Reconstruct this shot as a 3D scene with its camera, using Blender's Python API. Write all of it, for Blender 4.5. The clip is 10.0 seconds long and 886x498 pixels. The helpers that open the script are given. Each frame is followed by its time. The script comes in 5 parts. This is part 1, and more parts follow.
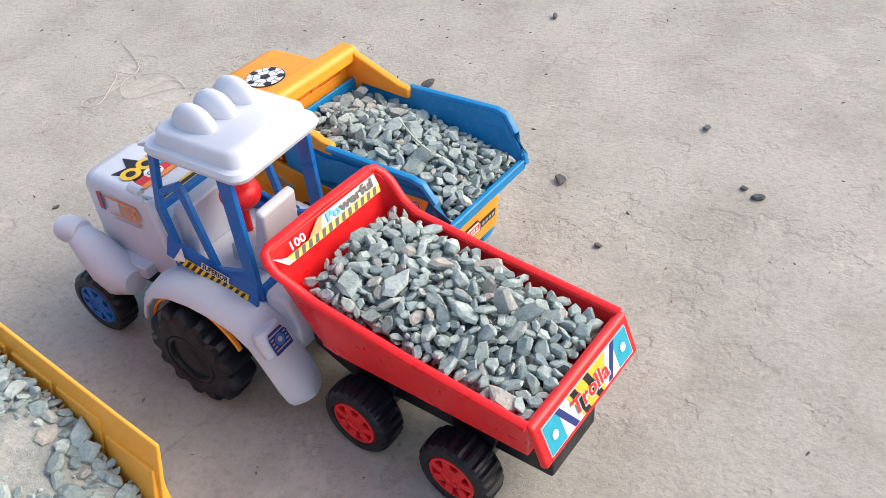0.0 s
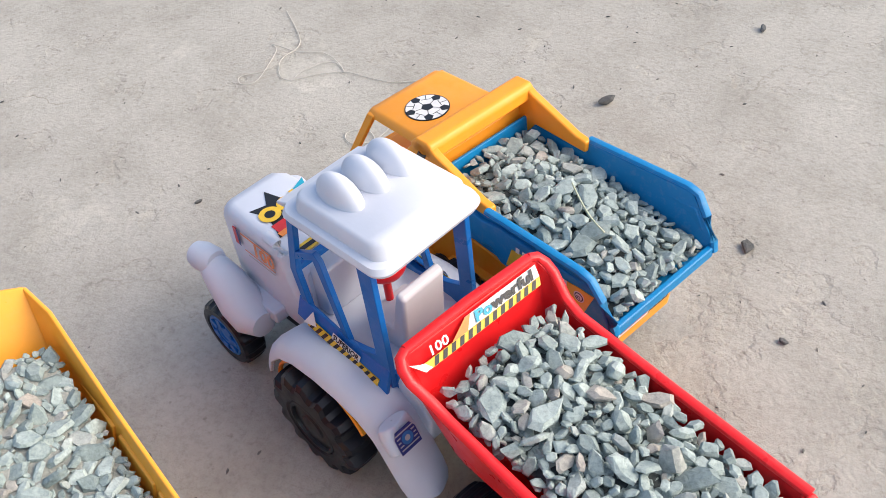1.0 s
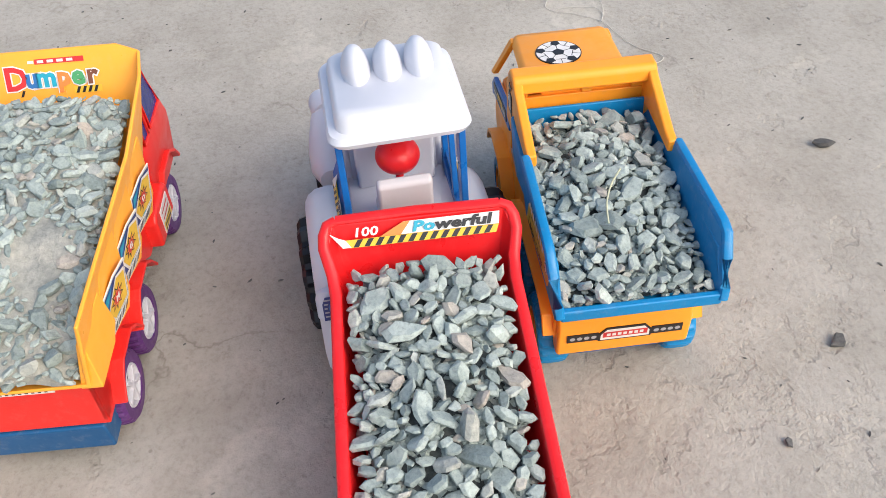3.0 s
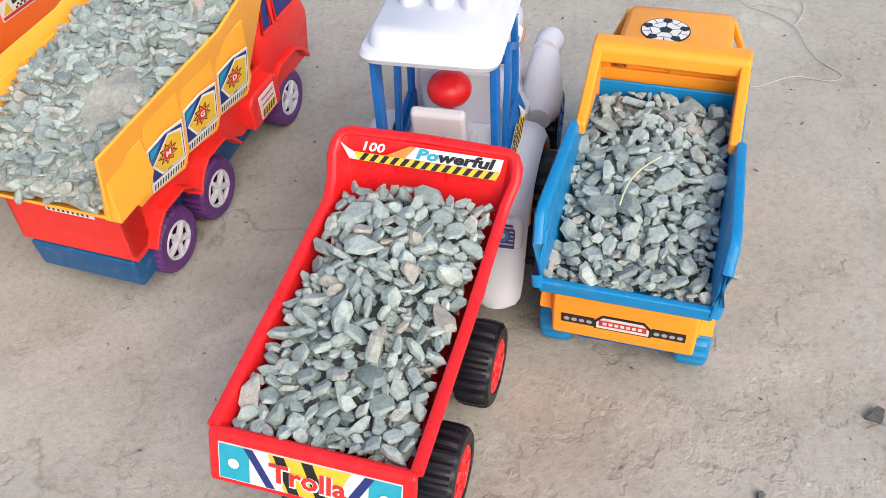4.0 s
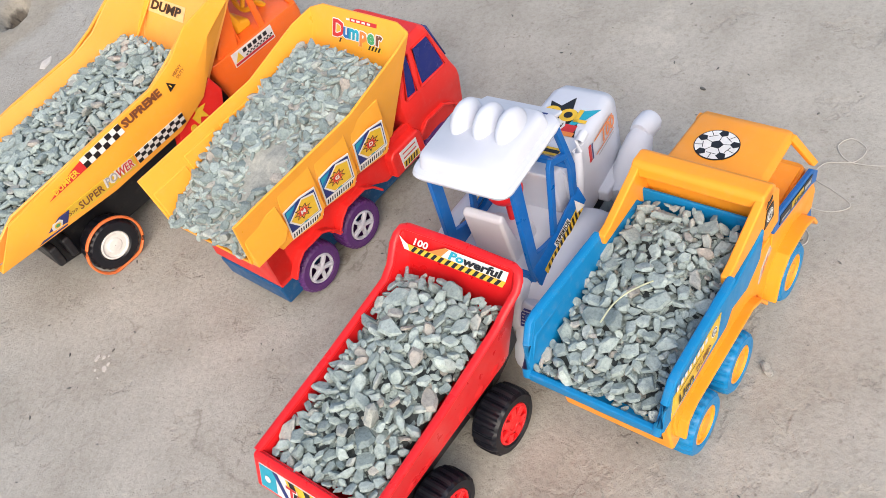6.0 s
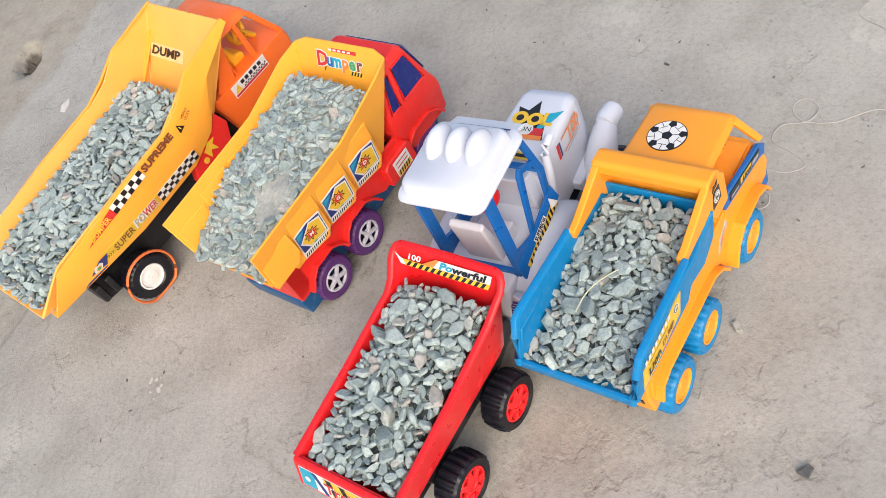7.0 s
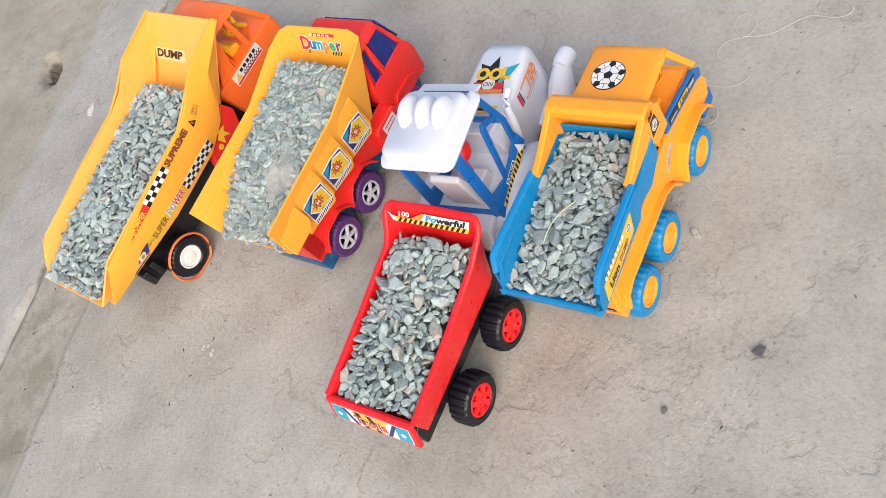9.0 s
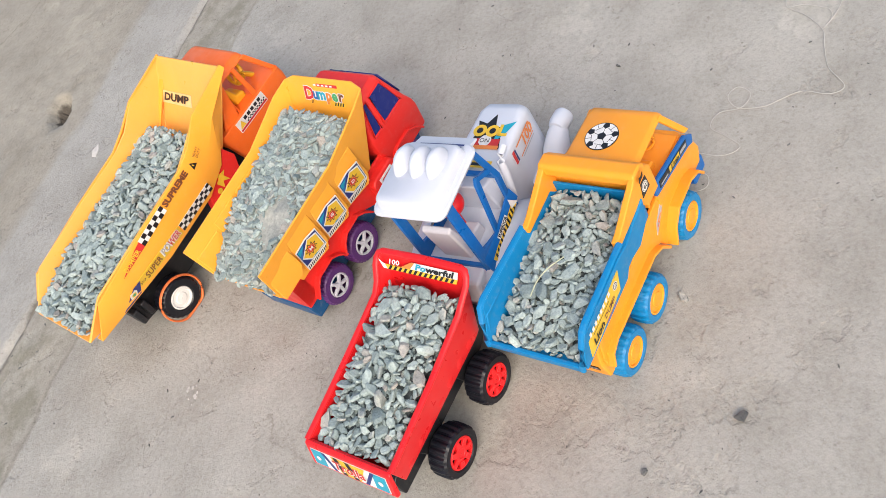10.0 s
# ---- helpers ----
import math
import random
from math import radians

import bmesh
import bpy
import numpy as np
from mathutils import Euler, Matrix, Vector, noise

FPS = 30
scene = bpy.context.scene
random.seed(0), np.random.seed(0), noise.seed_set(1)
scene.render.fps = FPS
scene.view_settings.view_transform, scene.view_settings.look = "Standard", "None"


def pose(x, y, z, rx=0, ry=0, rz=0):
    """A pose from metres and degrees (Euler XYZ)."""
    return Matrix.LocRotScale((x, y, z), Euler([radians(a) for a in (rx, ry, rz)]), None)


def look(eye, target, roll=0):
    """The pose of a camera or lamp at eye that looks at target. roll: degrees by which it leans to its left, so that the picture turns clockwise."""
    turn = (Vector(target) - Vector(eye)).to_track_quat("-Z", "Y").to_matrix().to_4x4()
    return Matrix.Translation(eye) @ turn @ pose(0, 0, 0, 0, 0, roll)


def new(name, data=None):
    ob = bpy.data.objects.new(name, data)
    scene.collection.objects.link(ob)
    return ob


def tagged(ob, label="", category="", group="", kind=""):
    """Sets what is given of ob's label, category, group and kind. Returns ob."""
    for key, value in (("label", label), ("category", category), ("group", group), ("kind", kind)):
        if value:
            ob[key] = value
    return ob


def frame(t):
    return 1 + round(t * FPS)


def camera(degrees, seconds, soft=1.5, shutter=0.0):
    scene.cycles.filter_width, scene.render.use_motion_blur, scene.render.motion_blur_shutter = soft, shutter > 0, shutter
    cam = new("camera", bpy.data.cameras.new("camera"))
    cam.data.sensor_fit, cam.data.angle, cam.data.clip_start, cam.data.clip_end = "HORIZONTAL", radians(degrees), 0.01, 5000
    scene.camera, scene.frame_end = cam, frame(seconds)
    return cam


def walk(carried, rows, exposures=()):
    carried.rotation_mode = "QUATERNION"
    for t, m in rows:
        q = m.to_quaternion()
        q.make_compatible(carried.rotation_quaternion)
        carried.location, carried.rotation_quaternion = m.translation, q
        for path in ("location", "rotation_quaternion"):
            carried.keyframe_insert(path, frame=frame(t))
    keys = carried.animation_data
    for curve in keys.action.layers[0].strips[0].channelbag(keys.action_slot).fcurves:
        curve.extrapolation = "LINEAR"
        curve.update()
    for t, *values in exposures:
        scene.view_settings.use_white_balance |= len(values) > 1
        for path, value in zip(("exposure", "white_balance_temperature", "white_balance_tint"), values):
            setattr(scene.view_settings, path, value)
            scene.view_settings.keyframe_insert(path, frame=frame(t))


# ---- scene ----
cam = camera(52.1, 10.0, 0.8)
PATH = [
    (0, (0.305, -0.34, 0.519), (-0.441, 0.994, -0.77), -5.6),
    (0.5, (0.261, -0.292, 0.531), (-0.56, 0.953, -0.802), -6.1),
    (1, (0.228, -0.227, 0.546), (-0.731, 0.841, -0.847), -6.9),
    (1.5, (0.244, -0.199, 0.556), (-0.8, 0.7, -0.894), -5.7),
    (2, (0.298, -0.161, 0.551), (-0.833, 0.656, -0.882), -4.0),
    (2.5, (0.364, -0.108, 0.535), (-0.976, 0.533, -0.805), -3.4),
    (2.7, (0.382, -0.087, 0.525), (-0.991, 0.45, -0.826), -3.5),
    (3.8, (0.421, 0.094, 0.497), (-1.001, -0.043, -0.903), -4.7),
    (4, (0.43, 0.115, 0.489), (-0.991, -0.107, -0.901), -4.0),
    (4.5, (0.469, 0.212, 0.514), (-0.967, -0.265, -0.794), -5.4),
    (5, (0.488, 0.297, 0.555), (-0.922, -0.425, -0.666), -5.2),
    (5.5, (0.417, 0.319, 0.605), (-0.835, -0.533, -0.703), -13.5),
    (5.7, (0.392, 0.325, 0.617), (-0.766, -0.546, -0.761), -15.9),
    (6.8, (0.343, 0.38, 0.715), (-0.616, -0.556, -0.77), -29.6),
    (7, (0.358, 0.403, 0.726), (-0.592, -0.552, -0.753), -31.2),
    (7.5, (0.396, 0.47, 0.757), (-0.584, -0.527, -0.673), -32.2),
    (8, (0.389, 0.484, 0.766), (-0.585, -0.526, -0.659), -32.9),
    (8.5, (0.37, 0.483, 0.794), (-0.505, -0.559, -0.671), -38.5),
    (9, (0.375, 0.51, 0.801), (-0.408, -0.531, -0.717), -45.3),
    (9.5, (0.368, 0.511, 0.812), (-0.446, -0.529, -0.689), -45.0),
    (10, (0.39, 0.522, 0.793), (-0.522, -0.518, -0.651), -39.1),
]
walk(cam, [(t, look(eye, target, roll)) for t, eye, target, roll in PATH], [(0.0, -0.02), (1.0, -0.03), (2.0, -0.06), (4.0, -0.20), (7.0, -0.22), (10.0, -0.22)])

# ---- world, sun, exposure ----
SUN_EL, SUN_AZ = 40.0, 55.0
world = bpy.data.worlds.new("world")
scene.world = world
world.use_nodes = True
_wn = world.node_tree.nodes
_sky = _wn.new("ShaderNodeTexSky")
_sky.sky_type = "NISHITA"
_sky.sun_disc = False
_sky.sun_elevation = radians(SUN_EL)
_sky.sun_rotation = radians(SUN_AZ)
_sky.air_density, _sky.dust_density, _sky.ozone_density = 1.0, 4.0, 0.6
world.node_tree.links.new(_sky.outputs["Color"], _wn["Background"].inputs["Color"])
_wn["Background"].inputs["Strength"].default_value = 0.28
sun = new("sun", bpy.data.lights.new("sun", "SUN"))
sun.data.energy, sun.data.angle, sun.data.color = 1.12, radians(60), (1.0, 0.97, 0.945)
_az, _el = radians(SUN_AZ), radians(SUN_EL)
sun.matrix_world = look((0, 0, 3), Vector((0, 0, 3)) - Vector((math.sin(_az) * math.cos(_el), math.cos(_az) * math.cos(_el), math.sin(_el))))


# ---- materials ----
def nodes_of(name):
    m = bpy.data.materials.new(name)
    m.use_nodes = True
    nt = m.node_tree
    return m, nt, nt.nodes["Principled BSDF"]


def ramp(nt, fac, stops):
    r = nt.nodes.new("ShaderNodeValToRGB")
    e = r.color_ramp.elements
    while len(e) < len(stops):
        e.new(0.5)
    for el, (p, c) in zip(e, stops):
        el.position, el.color = p, (*c, 1)
    nt.links.new(fac, r.inputs["Fac"])
    return r.outputs["Color"]


def tex(nt, scale, detail=4.0, rough=0.55, kind="noise", space="Object"):
    co = nt.nodes.new("ShaderNodeTexCoord")
    n = nt.nodes.new("ShaderNodeTexNoise" if kind == "noise" else "ShaderNodeTexVoronoi")
    n.inputs["Scale"].default_value = scale
    if kind == "noise":
        n.inputs["Detail"].default_value, n.inputs["Roughness"].default_value = detail, rough
    nt.links.new(co.outputs[space], n.inputs["Vector"])
    return n.outputs["Fac" if kind == "noise" else "Distance"]


def mixed(nt, a, b, fac, how="MIX"):
    n = nt.nodes.new("ShaderNodeMix")
    n.data_type, n.blend_type = "RGBA", how
    for sock, v in (("Factor", fac), ("A", a), ("B", b)):
        i = {"Factor": n.inputs[0], "A": n.inputs[6], "B": n.inputs[7]}[sock]
        if isinstance(v, (float, int)):
            i.default_value = v
        elif isinstance(v, tuple):
            i.default_value = (*v, 1)
        else:
            nt.links.new(v, i)
    return n.outputs[2]


def bump(nt, bsdf, height, strength, distance):
    b = nt.nodes.new("ShaderNodeBump")
    b.inputs["Strength"].default_value, b.inputs["Distance"].default_value = strength, distance
    nt.links.new(height, b.inputs["Height"])
    nt.links.new(b.outputs["Normal"], bsdf.inputs["Normal"])


def plastic(name, col, rough=0.35, dust=0.25, sheen_through=0.0):
    """Moulded toy plastic: slight tone drift, fine dust, faint scuffs in the gloss."""
    m, nt, b = nodes_of(name)
    dark = tuple(c * 0.93 for c in col)
    tone = ramp(nt, tex(nt, 22.0, 3.0), [(0.35, dark), (0.65, col)])
    grit = ramp(nt, tex(nt, 140.0, 5.0, 0.7), [(0.52, (0, 0, 0)), (0.8, (dust, dust, dust))])
    nt.links.new(mixed(nt, tone, (0.52, 0.47, 0.40), grit), b.inputs["Base Color"])
    r = ramp(nt, tex(nt, 60.0, 4.0), [(0.3, (rough * 0.8,) * 3), (0.75, (min(1, rough * 1.5),) * 3)])
    nt.links.new(r, b.inputs["Roughness"])
    b.inputs["Specular IOR Level"].default_value = 0.4
    if sheen_through:
        b.inputs["Subsurface Weight"].default_value = sheen_through
        b.inputs["Subsurface Radius"].default_value = (0.004, 0.003, 0.002)
        b.inputs["Subsurface Scale"].default_value = 1.0
    bump(nt, b, tex(nt, 420.0, 3.0), 0.12, 0.0004)
    return m


WHITE = plastic("white_plastic", (0.63, 0.66, 0.73), 0.40, 0.06)
SEAT_WHITE = plastic("grey_white_plastic", (0.62, 0.61, 0.64), 0.4, 0.08)
BLUE = plastic("blue_plastic", (0.006, 0.13, 0.44), 0.33, 0.08)
BEDBLUE = plastic("bed_blue_plastic", (0.004, 0.215, 0.49), 0.36, 0.16)
NAVY = plastic("chassis_blue_plastic", (0.008, 0.09, 0.24), 0.4, 0.2)
RED = plastic("red_plastic", (0.80, 0.016, 0.020), 0.3, 0.04)
RED2 = plastic("truck_red_plastic", (0.78, 0.028, 0.022), 0.34, 0.08)
ORANGE = plastic("orange_plastic", (0.98, 0.355, 0.026), 0.36, 0.08)
ORANGERED = plastic("orange_red_plastic", (0.95, 0.17, 0.022), 0.36, 0.08)
YELLOW = plastic("yellow_plastic", (0.98, 0.425, 0.045), 0.34, 0.08)
YELLOW2 = plastic("pale_yellow_plastic", (0.98, 0.445, 0.085), 0.34, 0.10)
DRIVER = plastic("fitting_yellow_plastic", (0.85, 0.45, 0.02), 0.4, 0.05)
RUBBER = plastic("black_tyre_plastic", (0.006, 0.007, 0.012), 0.38, 0.02)
BLACK = plastic("black_chassis_plastic", (0.011, 0.012, 0.015), 0.36, 0.05)
PURPLE = plastic("purple_tyre_plastic", (0.105, 0.030, 0.165), 0.4, 0.12)
SILVER = plastic("silver_rim_plastic", (0.62, 0.62, 0.68), 0.3, 0.08)
GLASSBLUE = plastic("window_blue_plastic", (0.012, 0.022, 0.16), 0.22, 0.05)
RINGORANGE = plastic("orange_rubber_band", (0.75, 0.17, 0.04), 0.5, 0.2)


def print_ink(name, col, rough=0.35):
    m, nt, b = nodes_of(name)
    c = ramp(nt, tex(nt, 160.0, 4.0), [(0.3, tuple(v * 0.88 for v in col)), (0.7, col)])
    nt.links.new(c, b.inputs["Base Color"])
    b.inputs["Roughness"].default_value = rough
    return m


I_WHITE = print_ink("ink_white", (0.80, 0.79, 0.76))
I_CREAM = print_ink("ink_cream", (0.84, 0.60, 0.26))
I_PALE = print_ink("dull_lime_white", (0.62, 0.59, 0.54), 0.8)
I_BLACK = print_ink("ink_black", (0.012, 0.012, 0.014))
I_YELLOW = print_ink("ink_yellow", (0.82, 0.52, 0.04))
I_CYAN = print_ink("ink_cyan", (0.02, 0.36, 0.50))
I_RED = print_ink("ink_red", (0.62, 0.03, 0.03))
I_ORANGE = print_ink("ink_orange", (0.80, 0.25, 0.05))
I_NAVY = print_ink("ink_navy", (0.02, 0.035, 0.18))
I_BLUE = print_ink("ink_blue", (0.03, 0.16, 0.42))
I_GREEN = print_ink("ink_green", (0.08, 0.36, 0.14))
I_GREY = print_ink("ink_grey", (0.42, 0.42, 0.43))
I_BROWN = print_ink("ink_brown", (0.20, 0.07, 0.03))


def stone_material(name, light, dark, warm):
    m, nt, b = nodes_of(name)
    def rock(scale, detail, rough):
        n = nt.nodes.new("ShaderNodeTexNoise")
        n.inputs["Scale"].default_value, n.inputs["Detail"].default_value, n.inputs["Roughness"].default_value = scale, detail, rough
        nt.links.new(geo.outputs["Position"], n.inputs["Vector"])
        return n.outputs["Fac"]

    info = nt.nodes.new("ShaderNodeObjectInfo")
    geo = nt.nodes.new("ShaderNodeNewGeometry")
    add = nt.nodes.new("ShaderNodeMath")
    add.operation = "ADD"
    nt.links.new(info.outputs["Random"], add.inputs[0])
    nt.links.new(geo.outputs["Random Per Island"], add.inputs[1])
    fr = nt.nodes.new("ShaderNodeMath")
    fr.operation = "FRACT"
    nt.links.new(add.outputs[0], fr.inputs[0])
    own = ramp(nt, fr.outputs[0], [(0.0, dark), (0.35, tuple((a + c) / 2 for a, c in zip(light, dark))), (0.86, light), (1.0, warm)])
    grain = ramp(nt, rock(380.0, 6.0, 0.72), [(0.28, (0.60, 0.62, 0.62)), (0.5, (0.96, 0.96, 0.95)), (0.72, (1.16, 1.16, 1.14))])
    veins = ramp(nt, rock(110.0, 4.0, 0.6), [(0.4, (0.84, 0.86, 0.86)), (0.6, (1.06, 1.05, 1.03))])
    c = mixed(nt, own, grain, 1.0, "MULTIPLY")
    nt.links.new(mixed(nt, c, veins, 1.0, "MULTIPLY"), b.inputs["Base Color"])
    b.inputs["Roughness"].default_value = 0.85
    bump(nt, b, rock(300.0, 6.0, 0.7), 0.9, 0.0016)
    return m


STONE = stone_material("crushed_stone", (0.475, 0.555, 0.535), (0.250, 0.310, 0.308), (0.44, 0.40, 0.36))
PEBBLE = stone_material("dark_pebble", (0.16, 0.16, 0.155), (0.09, 0.09, 0.09), (0.22, 0.2, 0.17))


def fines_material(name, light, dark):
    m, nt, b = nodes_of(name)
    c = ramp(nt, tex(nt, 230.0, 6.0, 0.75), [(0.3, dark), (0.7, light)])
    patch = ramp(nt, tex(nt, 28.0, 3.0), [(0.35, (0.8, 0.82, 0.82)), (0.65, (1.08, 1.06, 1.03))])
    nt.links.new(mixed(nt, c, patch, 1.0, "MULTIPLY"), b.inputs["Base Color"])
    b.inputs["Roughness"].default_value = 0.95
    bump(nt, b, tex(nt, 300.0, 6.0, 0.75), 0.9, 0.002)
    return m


FINES = fines_material("stone_dust", (0.50, 0.505, 0.46), (0.28, 0.295, 0.275))
# near-black bed: the shade between the stones is put into its colour
GAP_SHADE = fines_material("stone_gap_shade", (0.11, 0.13, 0.13), (0.03, 0.04, 0.045))
THREAD = print_ink("cotton_thread", (0.56, 0.54, 0.49), 0.9)
STRAW = print_ink("dry_straw", (0.50, 0.52, 0.36), 0.8)


def concrete():
    m, nt, b = nodes_of("worn_concrete")
    base = ramp(nt, tex(nt, 2.6, 5.0, 0.6), [(0.3, (0.385, 0.365, 0.320)), (0.7, (0.465, 0.446, 0.395))])
    blot = ramp(nt, tex(nt, 11.0, 6.0, 0.65), [(0.28, (0.80, 0.79, 0.77)), (0.55, (1.0, 1.0, 1.0)), (0.8, (1.07, 1.06, 1.05))])
    fine = ramp(nt, tex(nt, 150.0, 7.0, 0.8), [(0.32, (0.78, 0.77, 0.76)), (0.5, (0.99, 0.99, 0.99)), (0.7, (1.09, 1.09, 1.09))])
    pit = ramp(nt, tex(nt, 75.0, 3.0, 0.55), [(0.25, (0.50, 0.47, 0.44)), (0.33, (1, 1, 1))])
    c = mixed(nt, base, blot, 1.0, "MULTIPLY")
    c = mixed(nt, c, fine, 1.0, "MULTIPLY")
    c = mixed(nt, c, pit, 0.4, "MULTIPLY")
    dots = nt.nodes.new("ShaderNodeTexVoronoi")
    dots.inputs["Scale"].default_value = 95.0
    nt.links.new(nt.nodes.new("ShaderNodeTexCoord").outputs["Object"], dots.inputs["Vector"])
    speck = ramp(nt, dots.outputs["Distance"], [(0.10, (0.38, 0.36, 0.34)), (0.17, (1, 1, 1))])
    few = ramp(nt, tex(nt, 21.0, 2.0), [(0.58, (0, 0, 0)), (0.68, (0.6, 0.6, 0.6))])
    c = mixed(nt, c, mixed(nt, (1.0, 1.0, 1.0), speck, few), 1.0, "MULTIPLY")
    # the old slab edge: a smoother strip, a dirty crack beside it, coarser cement beyond
    co = nt.nodes.new("ShaderNodeTexCoord")
    xyz = nt.nodes.new("ShaderNodeSeparateXYZ")
    nt.links.new(co.outputs["Object"], xyz.inputs[0])

    def calc(op, p, q, r=None):
        n = nt.nodes.new("ShaderNodeMath")
        n.operation = op
        for i, v in enumerate((p, q, r)):
            if v is None:
                continue
            if isinstance(v, (int, float)):
                n.inputs[i].default_value = v
            else:
                nt.links.new(v, n.inputs[i])
        return n.outputs[0]

    across = xyz.outputs["Y"]
    wob = calc("MULTIPLY_ADD", tex(nt, 7.0, 9.0, 0.62), 0.060, across)
    zone = calc("ADD", wob, 1.2)
    tint = ramp(nt, zone, [(0.286, (0.87, 0.84, 0.785)), (0.312, (0.99, 1.0, 1.02)), (0.458, (0.98, 0.99, 1.01)), (0.4645, (0.42, 0.40, 0.37)), (0.471, (0.93, 0.905, 0.86)), (0.600, (0.94, 0.92, 0.88)), (0.6065, (0.70, 0.68, 0.64)), (0.613, (1.0, 1.0, 1.0))])
    worn = ramp(nt, zone, [(0.466, (0, 0, 0)), (0.480, (1, 1, 1)), (0.585, (1, 1, 1)), (0.606, (0, 0, 0))])
    moss = ramp(nt, tex(nt, 16.0, 6.0, 0.65), [(0.45, (0, 0, 0)), (0.62, (0.75, 0.75, 0.75))])
    both = mixed(nt, worn, moss, 1.0, "MULTIPLY")
    c = mixed(nt, c, (0.235, 0.230, 0.180), both)
    # dark soil in the broken pit
    pu = calc("MULTIPLY_ADD", calc("ADD", xyz.outputs["X"], 0.421), 0.8, calc("MULTIPLY", calc("ADD", xyz.outputs["Y"], 1.016), 0.6))
    pv = calc("MULTIPLY_ADD", calc("ADD", xyz.outputs["Y"], 1.016), 0.8, calc("MULTIPLY", calc("ADD", xyz.outputs["X"], 0.421), -0.6))
    pr = calc("ADD", calc("POWER", calc("MULTIPLY", pu, 1 / 0.048), 2.0), calc("POWER", calc("MULTIPLY", pv, 1 / 0.029), 2.0))
    pr = calc("MULTIPLY_ADD", tex(nt, 50.0, 4.0), 0.7, pr)
    soil = ramp(nt, pr, [(0.0, (0.85, 0.85, 0.85)), (0.75, (0.8, 0.8, 0.8)), (1.0, (0.0, 0.0, 0.0))])
    c = mixed(nt, c, (0.055, 0.045, 0.038), soil)
    c = mixed(nt, c, tint, 1.0, "MULTIPLY")
    spall = ramp(nt, tex(nt, 5.0, 8.0, 0.62), [(0.60, (1, 1, 1)), (0.625, (1.12, 1.12, 1.11)), (0.69, (1.06, 1.06, 1.06))])
    c = mixed(nt, c, spall, 1.0, "MULTIPLY")
    # hairline cracks
    vor = nt.nodes.new("ShaderNodeTexVoronoi")
    vor.feature = "DISTANCE_TO_EDGE"
    vor.inputs["Scale"].default_value = 2.3
    warp = nt.nodes.new("ShaderNodeVectorMath")
    warp.operation = "MULTIPLY_ADD"
    nz = nt.nodes.new("ShaderNodeTexNoise")
    nz.inputs["Scale"].default_value, nz.inputs["Detail"].default_value = 6.0, 6.0
    nt.links.new(co.outputs["Object"], nz.inputs["Vector"])
    nt.links.new(nz.outputs["Color"], warp.inputs[0])
    warp.inputs[1].default_value = (0.35, 0.35, 0.0)
    nt.links.new(co.outputs["Object"], warp.inputs[2])
    nt.links.new(warp.outputs[0], vor.inputs["Vector"])
    hair = ramp(nt, vor.outputs["Distance"], [(0.0, (0.66, 0.64, 0.61)), (0.0045, (1, 1, 1))])
    gate = ramp(nt, tex(nt, 3.1, 3.0), [(0.50, (0, 0, 0)), (0.60, (1, 1, 1))])
    c = mixed(nt, c, mixed(nt, (1.0, 1.0, 1.0), hair, gate), 1.0, "MULTIPLY")
    # thin top coat flaked off in plates, most of all where the floor is worn through
    worn_at = calc("ADD", calc("POWER", calc("MULTIPLY", calc("ADD", xyz.outputs["X"], -0.10), 1 / 0.24), 2.0), calc("POWER", calc("MULTIPLY", calc("ADD", xyz.outputs["Y"], -0.22), 1 / 0.20), 2.0))
    often = ramp(nt, worn_at, [(0.0, (0.085, 0.085, 0.085)), (1.0, (0.0, 0.0, 0.0))])
    level = calc("ADD", tex(nt, 17.0, 7.0, 0.60), often)
    plate = ramp(nt, level, [(0.59, (1, 1, 1)), (0.63, (0.35, 0.35, 0.35)), (0.70, (0.0, 0.0, 0.0))])
    # slightly darker along the flake edges, a touch lighter just inside
    rim_tone = ramp(nt, level, [(0.585, (1, 1, 1)), (0.612, (0.94, 0.93, 0.92)), (0.64, (1.03, 1.03, 1.025)), (0.72, (0.96, 0.955, 0.94))])
    c = mixed(nt, c, rim_tone, 1.0, "MULTIPLY")
    nt.links.new(c, b.inputs["Base Color"])
    b.inputs["Roughness"].default_value = 0.9
    b.inputs["Specular IOR Level"].default_value = 0.25
    fine_relief = calc("MULTIPLY_ADD", tex(nt, 34.0, 5.0, 0.6), 0.4, tex(nt, 240.0, 5.0, 0.7))
    relief = calc("MULTIPLY_ADD", plate, 0.9, fine_relief)
    bump(nt, b, relief, 0.65, 0.0022)
    return m


CONCRETE = concrete()


# ---- mesh helpers ----
def finish(ob, bevel=0.0, solid=0.0, angle=38, segs=2, offset=0.0):
    me = ob.data
    for p in me.polygons:
        p.use_smooth = True
    me.set_sharp_from_angle(angle=radians(angle))
    if solid:
        s = ob.modifiers.new("wall", "SOLIDIFY")
        s.thickness, s.offset, s.use_even_offset = solid, offset, True
    if bevel:
        v = ob.modifiers.new("edge", "BEVEL")
        v.width, v.segments, v.limit_method, v.angle_limit = bevel, segs, "ANGLE", radians(32)
        v.harden_normals = True
    return ob


